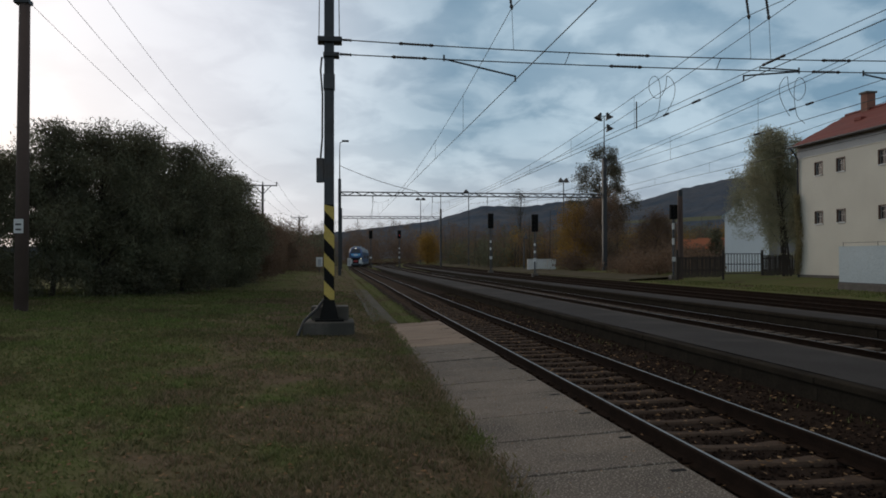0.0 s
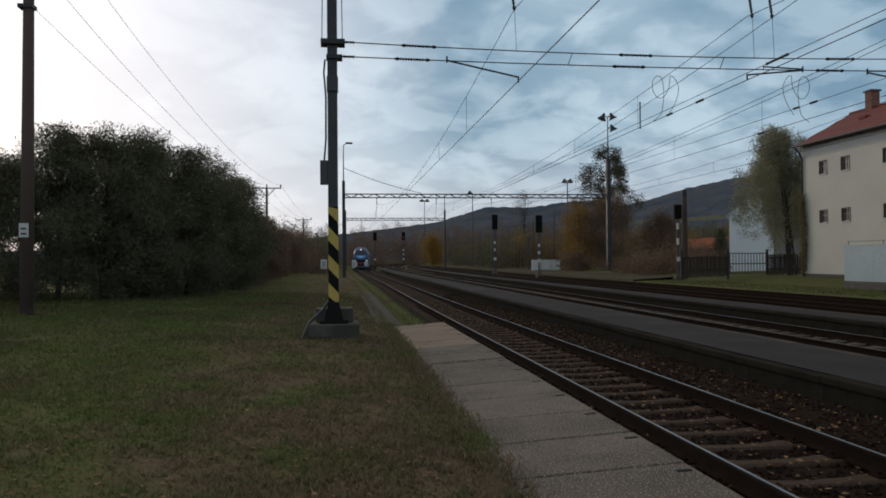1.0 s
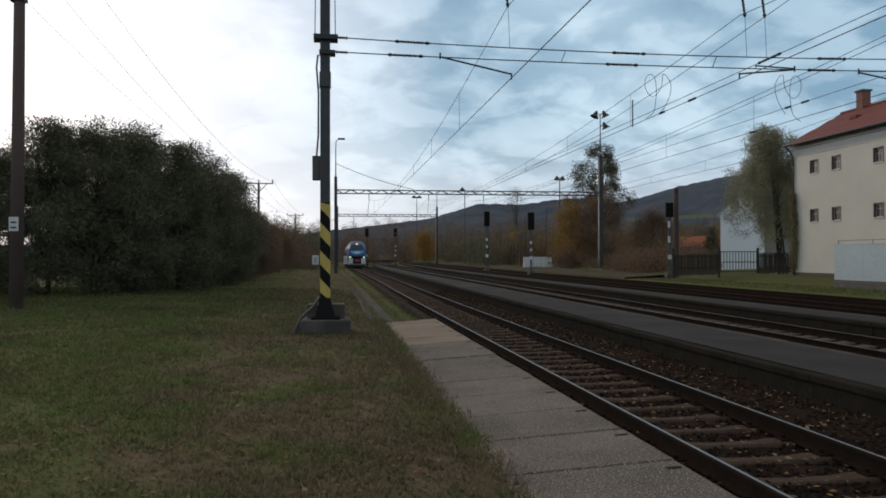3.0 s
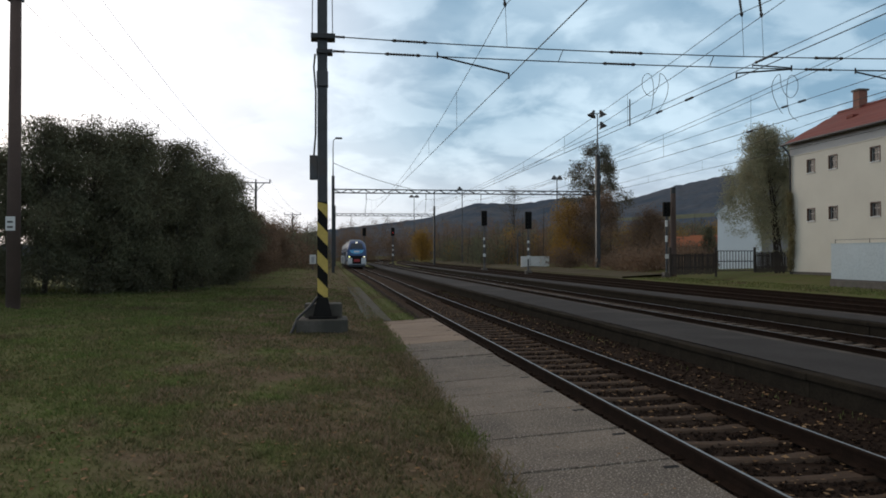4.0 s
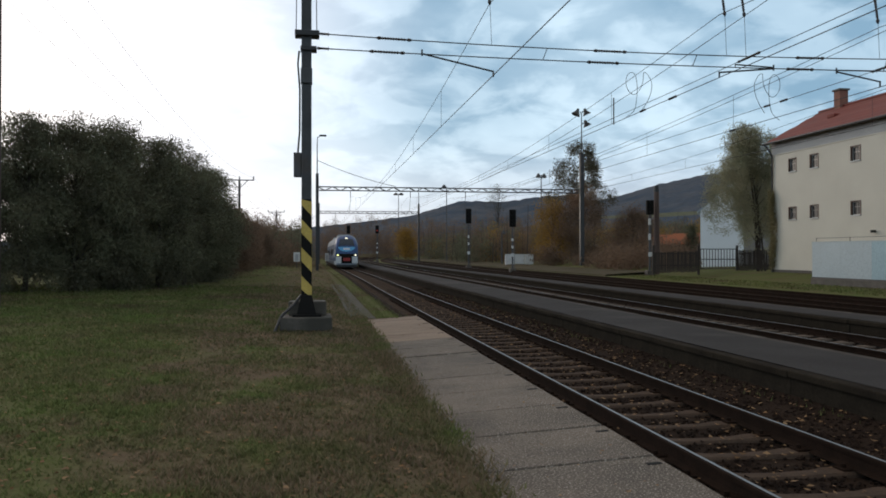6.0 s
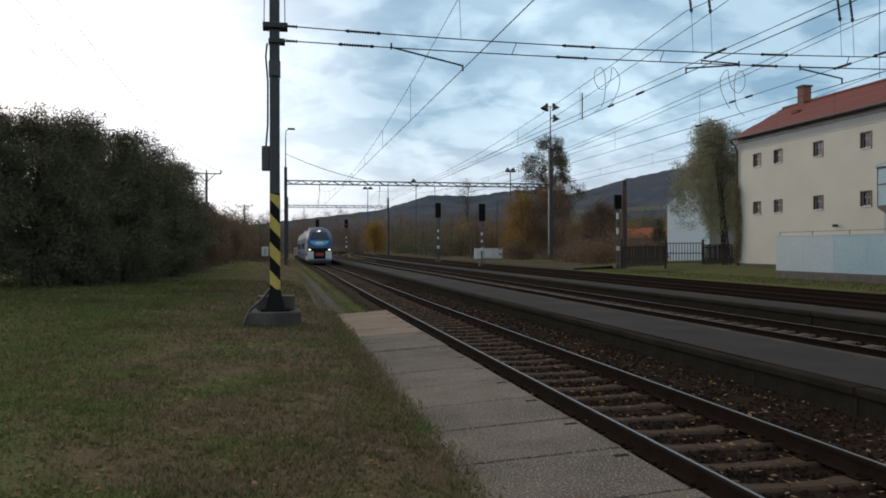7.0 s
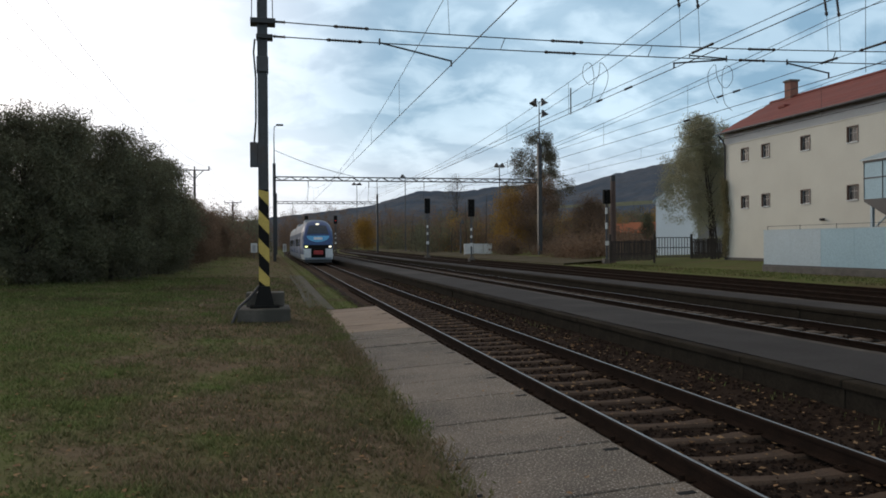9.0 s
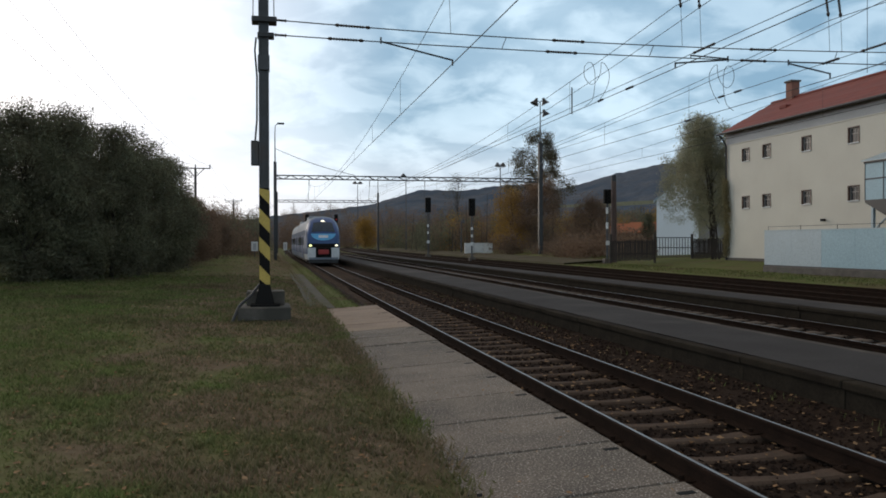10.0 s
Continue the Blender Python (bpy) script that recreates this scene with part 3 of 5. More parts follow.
def make_cross_span():
    s = root("cross_span", (0, SPAN_Y, 0), "pair of cross-span wires with dark insulators over the tracks", "overhead wire", "overhead line")
    end = 27.5
    up = lambda x: 7.03 - 0.036 * x + 0.0021 * x * x
    lo = lambda x: 6.68 - 0.022 * x + 0.0013 * x * x
    for name, fn in (("upper_wire", up), ("lower_wire", lo)):
        wire_mesh(name, [(x, 0, fn(x)) for x in np.linspace(0.1, end, 28)], 0.014, M_WIRE, s)
    for fn, xs in ((up, ((0.14, 0.42), (1.53, 2.4), (6.95, 7.85), (12.46, 13.3), (17.5, 18.4))), (lo, ((0.14, 0.42), (1.36, 2.24), (6.78, 7.65), (12.19, 12.99), (17.0, 17.8)))):
        for a, b in xs:
            bm = bmesh.new()
            insulator(bm, (a, 0, fn(a)), (b, 0, fn(b)), 0.045)
            part("insulator", bm, M_INSUL, s)
    for x in (5.65, 9.6, 15.0):
        wire_mesh("tie", [(x, 0, lo(x)), (x + 0.12, 0, up(x + 0.12))], 0.010, M_WIRE, s)
    # steady arms down to the contact wires
    for a, b in (((2.64, 6.64), (4.40, 6.27)), ((11.84, 6.60), (10.33, 6.45)), ((13.63, 6.58), (14.9, 6.36))):
        bm = bmesh.new()
        add_rod(bm, (a[0], 0, a[1]), (b[0], 0, b[1]), 0.022)
        add_rod(bm, (b[0], 0, b[1] + 0.02), (b[0], 0, b[1] - 0.13), 0.022)
        add_rod(bm, (a[0], 0, a[1] + 0.1), (a[0], 0, a[1] - 0.05), 0.022)
        part("steady_arm", bm, M_DARKSTEEL, s)
    for a, b in (((10.77, 6.67), (11.84, 6.63)), ((13.63, 6.62), (14.79, 6.64))):
        rod("stay_arm", (a[0], 0, a[1]), (b[0], 0, b[1]), 0.02, M_DARKSTEEL, s, n=6)
    wire_mesh("top_wire", [(x, 0, 10.4 - 0.02 * x + 0.0008 * x * x) for x in np.linspace(-0.1, 27.5, 20)], 0.014, M_WIRE, s)
    for x in (4.32, 10.49, 11.03, 14.85, 15.23):
        bm = bmesh.new()
        insulator(bm, (x - 0.12, 0, 8.75), (x, 0, 7.9), 0.05)
        add_rod(bm, (x - 0.12, 0, 8.75), (x - 0.3, 0, 10.25), 0.012, n=6)
        part("hanger", bm, M_INSUL, s)
        wire_mesh("stay", [(x, 0, 7.9), (x + 0.04, 0, up(x))], 0.006, M_WIRE, s)
    wire_mesh("drop_wire", [(16.06, 0, 10.25), (16.06, 0, 6.43)], 0.008, M_WIRE, s)
    return s


SPAN = make_cross_span()


def catenary(x, zc, zm, low, name="catenary", x2=None):
    """Contact wire, carrier wire and droppers along a track, slung from the cross-spans."""
    c = root(name, (x, 0, 0), "thin overhead contact wire with carrier and droppers", "overhead wire", "overhead line")
    wire_mesh("contact_wire", [(0, y, zc + rise(y)) for y in range(-46, 240, 8)], 0.011, M_WIRE, c)
    supports = (-46, 19.5, 88, 145, 210)
    pts = []
    for a, b in zip(supports, supports[1:]):
        for i in range(20):
            u = i / 20
            pts.append((0, a + (b - a) * u, low + (zm - low) * (2 * u - 1) ** 2 + rise(a + (b - a) * u)))
    wire_mesh("carrier_wire", pts, 0.009, M_WIRE, c)
    for a, b in zip(supports[:3], supports[1:]):
        for k in range(1, 9):
            u = k / 9
            y = a + (b - a) * u
            zt = low + (zm - low) * (2 * u - 1) ** 2
            wire_mesh("dropper", [(0, y, zc + rise(y)), (0, y, zt + rise(y))], 0.006, M_WIRE, c)
    return c


catenary(4.32, 6.1, 7.95, 6.35)
LINE2 = catenary(10.33, 6.32, 7.93, 6.65)
LINE3 = catenary(14.9, 6.22, 7.81, 6.95)
catenary(20.4, 6.5, 8.2, 6.9)


LINES = {}


def feeder(x, z, name="feeder_wire"):
    w = wire_mesh(name, [p for a, b in ((-46, 19.5), (19.5, 88), (88, 145)) for p in sag((x, a, z), (x, b, z), 0.0, 12)], 0.009, M_WIRE)
    w.parent = SPAN
    w.matrix_parent_inverse = Matrix.Translation((0, -SPAN_Y, 0))
    rod("feeder_hanger", (x, 0, 6.6), (x, 0, z), 0.012, M_DARKSTEEL, SPAN, n=6)
    LINES[x] = w


for fx, fz in ((10.77, 6.70), (14.8, 6.66)): feeder(fx, fz)


def smooth_line(ctrl, n=7):
    """A smooth run of points through the control points."""
    c = [Vector(p) for p in (ctrl[0], *ctrl, ctrl[-1])]
    out = []
    for p0, p1, p2, p3 in zip(c, c[1:], c[2:], c[3:]):
        for i in range(n):
            t = i / n
            out.append(0.5 * (2 * p1 + (p2 - p0) * t + (2 * p0 - 5 * p1 + 4 * p2 - p3) * t * t + (3 * p1 - p0 - 3 * p2 + p3) * t ** 3))
    return [*out, c[-1]]


def wire_coil(x, y, z, k):
    """Slack cable: a wide bight and a strand with a small loop in it."""
    e = root("wire_coil", (x, y, z), "loop of slack cable hanging from the overhead line", "cable", "cable loops")
    a = [(0.25, 0.28), (0.34, 0.25), (0.46, 0.05), (0.45, -0.20), (0.35, -0.45), (0.20, -0.68)]
    b = [(0.25, 0.28), (0.22, 0.0), (0.10, -0.22), (-0.05, -0.28), (-0.20, -0.10), (-0.20, 0.15), (-0.08, 0.27), (0.03, 0.20), (0.08, -0.05), (0.07, -0.35), (0.0, -0.68), (-0.20, -0.85)]
    for pts in (a, b): wire_mesh("strand", smooth_line([(k * u, 0, abs(k) * w) for u, w in pts]), 0.007, M_WIRE, e)


wire_mesh("second_carrier", [(0.65, 19.5 + 68.5 * u, 6.6 + 1.3 * (2 * u - 1) ** 2) for u in np.linspace(-0.12, 1, 40)], 0.009, M_WIRE, LINE2)
wire_mesh("second_carrier", [(0.33, 19.5 + 68.5 * u, 6.9 + 0.9 * (2 * u - 1) ** 2) for u in np.linspace(-0.12, 1, 40)], 0.009, M_WIRE, LINE3)
rod("jumper_rod", (0, 26.9, 6.27), (0, 26.9, 7.2), 0.022, M_DARKSTEEL, LINE2)
for ix, iy, iz, dy in ((10.33, 22.0, 6.32, 0.5), (10.33, 24.2, 6.32, 0.4), (10.77, 18.3, 6.70, 1.1), (14.8, 17.2, 6.66, 1.0), (14.8, 19.0, 6.66, 0.7), (14.8, 23.6, 6.66, 0.4), (14.8, 24.6, 6.66, 0.35), (14.9, 27.0, 6.22, 0.4)):
    bm = bmesh.new()
    line = LINE2 if ix == 10.33 else LINE3 if ix == 14.9 else LINES[ix]
    bx = ix if line in (LINE2, LINE3) else 0
    insulator(bm, (ix - bx, iy, iz), (ix - bx, iy + dy, iz), 0.042)
    part("insulator", bm, M_INSUL, line, "dark ribbed insulator")
wire_coil(8.03, SPAN_Y, 6.10, 1.0)
wire_coil(11.79, SPAN_Y, 6.16, -1.05)




def make_gantry(y, x0, x1, z, lamps, zb, stout=0.0):
    g = root("catenary_gantry", (0, y, rise(y)), "steel lattice gantry spanning all the tracks", "gantry", "gantries")
    for x, top in ((x0, lamps[0]), (x1, lamps[1])):
        bm = bmesh.new()
        half, ctop = (0.22, z + stout) if stout and x == x1 else (0.16, z + 1.6)
        add_box(bm, x - half, -half, zb, x + half, half, ctop)
        part("column", bm, M_DARKSTEEL, g)
        if top:
            rod("lamp_pole", (x, 0, ctop - 0.2), (x, 0, top), 0.07, M_DARKSTEEL, g, 0.05)
    bm = bmesh.new()
    n = int((x1 - x0) / 0.8)
    for zz in (z - 0.19, z + 0.19):
        for yy in (-0.25, 0.25): add_box(bm, x0, yy - 0.04, zz - 0.04, x1, yy + 0.04, zz + 0.04)
    for i in range(n):
        a, b = x0 + (x1 - x0) * i / n, x0 + (x1 - x0) * (i + 1) / n
        for yy in (-0.25, 0.25):
            add_rod(bm, (a, yy, z - 0.2 if i % 2 else z + 0.2), (b, yy, z + 0.2 if i % 2 else z - 0.2), 0.03, n=4)
    part("beam", bm, M_DARKSTEEL, g)
    for c, zt in TRACKS:
        bm = bmesh.new()
        add_rod(bm, (c, 0, z - 0.9), (c - 0.1, 0, 6.4), 0.018, n=6)
        insulator(bm, (c, 0, z - 0.25), (c, 0, z - 0.9), 0.06)
        part("hanger", bm, M_DARKSTEEL, g)
    return g


def floodlight(parent, x, z, s):
    bm = bmesh.new()
    m = Matrix.Translation((x + 0.25 * s, 0, z)) @ Matrix.Rotation(radians(-25 * s), 4, "Y")
    bmesh.ops.create_cone(bm, cap_ends=True, segments=14, radius1=0.52, radius2=0.20, depth=0.42, matrix=m)
    bmesh.ops.create_cone(bm, cap_ends=True, segments=10, radius1=0.22, radius2=0.12, depth=0.36, matrix=m @ Matrix.Translation((0, 0, 0.36)))
    add_rod(bm, (x - 0.3 * s, 0, z + 0.1), (x + 0.2 * s, 0, z + 0.2), 0.05, n=6)
    part("floodlight", bm, M_DARKSTEEL, parent)


g1 = make_gantry(88, 0.62, 30.0, 8.75, (13.4, 17.6), -0.5, 4.2)
wire_mesh("lamp_arm", [(0.62, 0, 13.3), (0.66, 0, 14.2), (1.0, 0, 14.4)], 0.05, M_DARKSTEEL, g1)
box("lamp_head", (0.85, -0.15, 14.32, 1.6, 0.15, 14.5), M_DARKSTEEL, g1, 0.04)
floodlight(g1, 29.65, 17.55, -1)
floodlight(g1, 30.3, 17.6, 1)
floodlight(g1, 30.35, 16.3, 1)
box("bracket", (29.3, -0.05, 12.95, 30.0, 0.05, 13.05), M_DARKSTEEL, g1)
g2 = make_gantry(145, 1.3, 19.0, 8.9, (10.5, 13.5), -0.6)
w = wire_mesh("guy_wire", sag((0.62, 88, 11.8), (9.0, 88, 9.1), 0.25, 10), 0.03, M_WIRE, None)
tagged(w, "wire slung from the gantry column to its beam", "overhead wire", "overhead line")

# ---- buildings and fences ----
WIN_Y = (48.9, 46.58, 42.64, 38.66, 33.6, 29.7, 25.8, 21.9)
BX, BY1, BY0, BZ = 31.0, 51.3, 14.0, 0.5


def make_house():
    h = root("station_building", (BX, 0, BZ), "cream plastered two-row building with red tiled gable roof", "building")
    eave = 8.85
    t = 0.4
    # front wall built of courses between the window rows so that the openings go through
    rows = ((3.52, 4.30), (6.66, 7.48))
    bm = bmesh.new()
    zs = [0.0, rows[0][0], rows[0][1], rows[1][0], rows[1][1], eave]
    ys = [BY0, *sorted(w + d for w in WIN_Y for d in (-0.40, 0.40)), BY1]
    solid = lambda i, j: 0 <= i < len(ys) - 1 and 0 <= j < 5 and not (i % 2 and j % 2)
    quad = lambda *p: bm.faces.new([bm.verts.new(q) for q in p])
    for i in range(len(ys) - 1):
        for j in range(5):
            if not solid(i, j): continue
            y0, y1, z0, z1 = ys[i], ys[i + 1], zs[j], zs[j + 1]
            quad((0, y0, z0), (0, y0, z1), (0, y1, z1), (0, y1, z0))
            quad((t, y0, z0), (t, y1, z0), (t, y1, z1), (t, y0, z1))
            if not solid(i - 1, j): quad((0, y0, z0), (t, y0, z0), (t, y0, z1), (0, y0, z1))
            if not solid(i + 1, j): quad((0, y1, z0), (0, y1, z1), (t, y1, z1), (t, y1, z0))
            if not solid(i, j - 1): quad((0, y0, z0), (0, y1, z0), (t, y1, z0), (t, y0, z0))
            if not solid(i, j + 1): quad((0, y0, z1), (t, y0, z1), (t, y1, z1), (0, y1, z1))
    bmesh.ops.remove_doubles(bm, verts=bm.verts, dist=0.0005)
    bmesh.ops.recalc_face_normals(bm, faces=bm.faces)
    part("front_wall", bm, M_PLASTER, h)
    for name, b in (("gable_wall", (t, BY1 - t, 0, 7.6, BY1, eave)), ("gable_wall", (t, BY0, 0, 7.6, BY0 + t, eave)), ("back_wall", (7.2, BY0 + t, 0, 7.6, BY1 - t, eave))):
        box(name, b, M_PLASTER, h)
    box("plinth_band", (-0.05, BY0, -0.6, 0.0, BY1 + 0.03, 0.22), M_CONCRETE, h, 0.01, "grey plinth band")
    box("cornice_band", (-0.035, BY0, 7.93, 0.0, BY1, 7.98), M_PLASTER, h)
    # thin band whose grey holds both its paint and the eaves' shadow
    box("frieze", (-0.02, BY0, 7.98, 0.0, BY1, eave), M_EAVE, h, 0.0, "grey frieze under the eaves, paint and eaves shadow in one colour")
    # gables
    for y in (BY0 + 0.2, BY1 - 0.2):
        raw("gable", [(0, y - 0.2, eave), (7.6, y - 0.2, eave), (3.8, y - 0.2, eave + 2.05), (0, y + 0.2, eave), (7.6, y + 0.2, eave), (3.8, y + 0.2, eave + 2.05)], [(0, 1, 2), (5, 4, 3), (0, 3, 4, 1), (1, 4, 5, 2), (2, 5, 3, 0)], M_PLASTER, h)
    # roof in courses of tiles
    ov = 0.45
    n = 13
    ln = math.hypot(3.8 + ov, 2.3)
    ang = math.degrees(math.atan2(2.3, 3.8 + ov))
    for s in (0, 1):
        bm = bmesh.new()
        for i in range(n):
            u0, u1 = i / n, (i + 1) / n
            xa, xb = -ov + (3.8 + ov) * u0, -ov + (3.8 + ov) * u1
            za, zb = eave - 0.10 + 2.3 * u0, eave - 0.10 + 2.3 * u1
            q = [(xa, za + 0.03), (xb, zb + 0.05), (xb, zb), (xa, za - 0.06)]
            if s: q = [(7.6 - x, z) for x, z in q]
            k = [bm.verts.new((x, y, z)) for y in (BY0 - 0.3, BY1 + 0.35) for x, z in q]
            for f in ((0, 1, 2, 3), (7, 6, 5, 4), (0, 4, 5, 1), (1, 5, 6, 2), (2, 6, 7, 3), (3, 7, 4, 0)): bm.faces.new([k[j] for j in f])
        bmesh.ops.remove_doubles(bm, verts=bm.verts, dist=0.055)
        bmesh.ops.recalc_face_normals(bm, faces=bm.faces)
        part("roof", bm, M_ROOF, h, "red tiled roof slope")
    rod("ridge", (3.8, BY0 - 0.3, eave + 2.22), (3.8, BY1 + 0.35, eave + 2.22), 0.12, M_ROOF, h, n=8)
    rod("gutter", (-ov - 0.05, BY0 - 0.3, eave - 0.12), (-ov - 0.05, BY1 + 0.35, eave - 0.12), 0.075, M_DARKSTEEL, h, n=8)
    wire_mesh("downpipe", [(-ov - 0.05, BY1 + 0.1, eave - 0.15), (-0.3, BY1 - 0.1, eave - 0.5), (-0.09, BY1 - 0.16, eave - 0.95), (-0.09, BY1 - 0.16, 0.0)], 0.065, M_DARKSTEEL, h)
    ch = box("chimney", (3.5, 49.0, eave + 1.7, 4.1, 49.65, eave + 3.25), M_BRICK, h, 0.01, "brick chimney")
    box("chimney_cap", (3.42, 48.92, eave + 3.25, 4.18, 49.73, eave + 3.37), M_CONCRETE, ch, 0.01)
    box("roof_hatch", (1.8, 47.2, eave + 1.16, 2.3, 47.9, eave + 1.36), M_ROOF, h, 0.02)
    box("wall_lamp", (-0.3, 40.9, 2.45, -0.02, 41.04, 2.6), M_DARKSTEEL, h, 0.02)
    # windows, set back in the openings
    bm = bmesh.new()
    for b in ((0.10, -0.455, 0, 0.17, -0.385, 1), (0.10, 0.385, 0, 0.17, 0.455, 1), (0.10, -0.385, 0.93, 0.17, 0.385, 1), (0.10, -0.385, 0, 0.17, 0.385, 0.07), (0.105, -0.014, 0.07, 0.165, 0.014, 0.93), (0.105, -0.385, 0.60, 0.165, 0.385, 0.64)): add_box(bm, *b)
    fr = finish(bm, "window_frame", M_SASH)
    bm = bmesh.new(); add_box(bm, 0.125, -0.385, 0.07, 0.14, 0.385, 0.93)
    pn = finish(bm, "pane", M_PANE)
    bm = bmesh.new()
    for b in ((-0.02, -0.53, -0.07, 0.1, -0.455, 1.07), (-0.02, 0.455, -0.07, 0.1, 0.53, 1.07), (-0.02, -0.455, 1.0, 0.1, 0.455, 1.07)): add_box(bm, *b)
    sr = finish(bm, "surround", M_FRAME)
    bm = bmesh.new(); add_box(bm, -0.07, -0.5, -0.06, 0.1, 0.5, 0.0)
    si = finish(bm, "sill", M_WHITE)
    for a, b in rows:
        for y in WIN_Y:
            w = new("window"); w.parent = h
            w.matrix_basis = Matrix.Translation((0, y, a)) @ Matrix.Diagonal((1, 0.87, b - a, 1))
            for nm, me in (("window_frame", fr), ("pane", pn), ("surround", sr), ("sill", si)):
                o = new(nm, me); o.parent = w


make_house()


def make_gallery():
    """A glazed gallery jutting from the building on legs."""
    g = root("glazed_gallery", (0, 0, 0), "pale blue glazed gallery jutting out on a steel leg", "gallery")
    x0, x1, y0, y1, z0, z1 = 28.9, 30.98, 22.0, 35.25, 3.85, 5.75
    box("floor_beam", (x0, y0, z0 - 0.12, x1, y1, z0), M_DARKSTEEL, g)
    box("mid_rail", (x0 - 0.03, y0, 4.85, x0 + 0.05, y1, 4.91), M_DARKSTEEL, g)
    box("top_rail", (x0 - 0.05, y0, z1 - 0.1, x1, y1 + 0.03, z1), M_DARKSTEEL, g)
    y = y1
    while y > y0:
        box("panel", (x0, y - 1.22, z0, x0 + 0.04, y - 0.03, z1 - 0.1), M_TIN, g)
        box("panel_post", (x0 - 0.02, y - 0.03, z0, x0 + 0.06, y, z1 - 0.1), M_DARKSTEEL, g)
        y -= 1.25
    box("end_panel", (x0 + 0.06, y1 - 0.05, z0, x1, y1 - 0.01, z1 - 0.1), M_TIN2, g)
    raw("roof", [(x0 - 0.15, y0, z1), (x0 - 0.15, y1 + 0.1, z1), (x1, y1 + 0.1, z1 + 0.75), (x1, y0, z1 + 0.75), (x0 - 0.15, y0, z1 + 0.05), (x0 - 0.15, y1 + 0.1, z1 + 0.05), (x1, y1 + 0.1, z1 + 0.8), (x1, y0, z1 + 0.8)], [(3, 2, 1, 0), (4, 5, 6, 7), (0, 1, 5, 4), (1, 2, 6, 5)], M_TIN2, g)
    raw("soffit", [(x0, y1, z0 - 0.12), (x1, y1, z0 - 0.12), (x1, y1 - 2.4, z0 - 1.3), (x0, y1 - 2.4, z0 - 1.3), (x0, y0, z0 - 1.3), (x1, y0, z0 - 1.3), (x0, y0, z0 - 0.12), (x1, y0, z0 - 0.12)], [(0, 1, 2, 3), (3, 2, 5, 4), (0, 3, 4, 6), (1, 7, 5, 2)], M_DARKSTEEL, g)
    box("leg", (29.0, 34.8, 0.3, 29.14, 34.94, z0 - 0.1), M_TIN2, g)
    rod("brace", (29.07, 34.9, 2.3), (29.07, 33.5, 3.3), 0.04, M_TIN2, g)


make_gallery()


def make_sheet_fence():
    f = root("sheet_fence", (27.0, 0, 0), "pale blue sheet metal fence on a concrete footing", "fence")
    box("footing", (-0.08, 8.0, -0.1, 0.12, 40.8, 0.46), M_CONCRETE, f, 0.02, "low concrete footing")
    y, k = 40.74, 0
    while y > 8:
        box("panel", (-0.03, y - 2.396, 0.52, 0.03, y - 0.004, 2.38), M_TIN2 if k < 2 else M_TIN, f, 0.003)
        y -= 2.4; k += 1
    box("rail", (-0.05, 8, 2.38, 0.05, 40.74, 2.43), M_TIN2, f)
    # dark strip stands in for the shaded gap between panels and footing
    box("lower_rail", (-0.06, 8, 0.45, 0.06, 40.74, 0.53), M_DARKSTEEL, f)
    box("return_panel", (0.03, 40.68, 0.4, 3.9, 40.74, 2.3), M_TIN2, f)
    wire_mesh("top_wire", [(0, y, 2.62) for y in (8, 20, 30, 40.4)], 0.012, M_WIRE, f)
    for y in (40.4, 37.6, 34.8, 32): rod("wire_post", (0, y, 2.4), (0, y, 2.65), 0.015, M_WIRE, f, n=6)


make_sheet_fence()


def make_yard_fence():
    f = root("yard_fence", (0, 56.0, 0.55), "dark weathered paling fence along the yard", "fence")
    x = 24.5
    rng = random.Random(8)
    bm = bmesh.new(); add_box(bm, -0.035, -0.015, 0, 0.035, 0.015, 1.5)
    me = finish(bm, "paling", M_FENCEWOOD)
    while x < 34.5:
        if not 28.05 < x < 31.0:
            o = new("paling", me); o.parent = f
            o.matrix_basis = pose(x, 0, rng.uniform(-0.05, 0.03) - (31 - x) * 0.02, 0, rng.uniform(-1.5, 1.5), 0)
        x += 0.095
    for a, b in ((24.5, 28.0), (31.05, 34.5)):
        for z in (0.35, 1.2): box("fence_rail", (a, 0.02, z, b, 0.07, z + 0.09), M_FENCEWOOD, f)
    for x in (24.5, 28.0, 31.03, 34.5): box("fence_post", (x - 0.07, -0.05, -0.3, x + 0.07, 0.09, 1.85), M_FENCEWOOD, f, 0.01)
    g = root("yard_gate", (0, 56.0, 0.6), "closed dark metal bar gate in the fence", "gate")
    for z in (0.06, 0.75, 1.5): box("gate_rail", (28.1, -0.02, z, 30.95, 0.02, z + 0.06), M_DARKSTEEL, g)
    x = 28.14
    while x < 30.92:
        box("gate_bar", (x, -0.022, 0.1, x + 0.04, 0.018, 1.5), M_DARKSTEEL, g)
        x += 0.23


make_yard_fence()


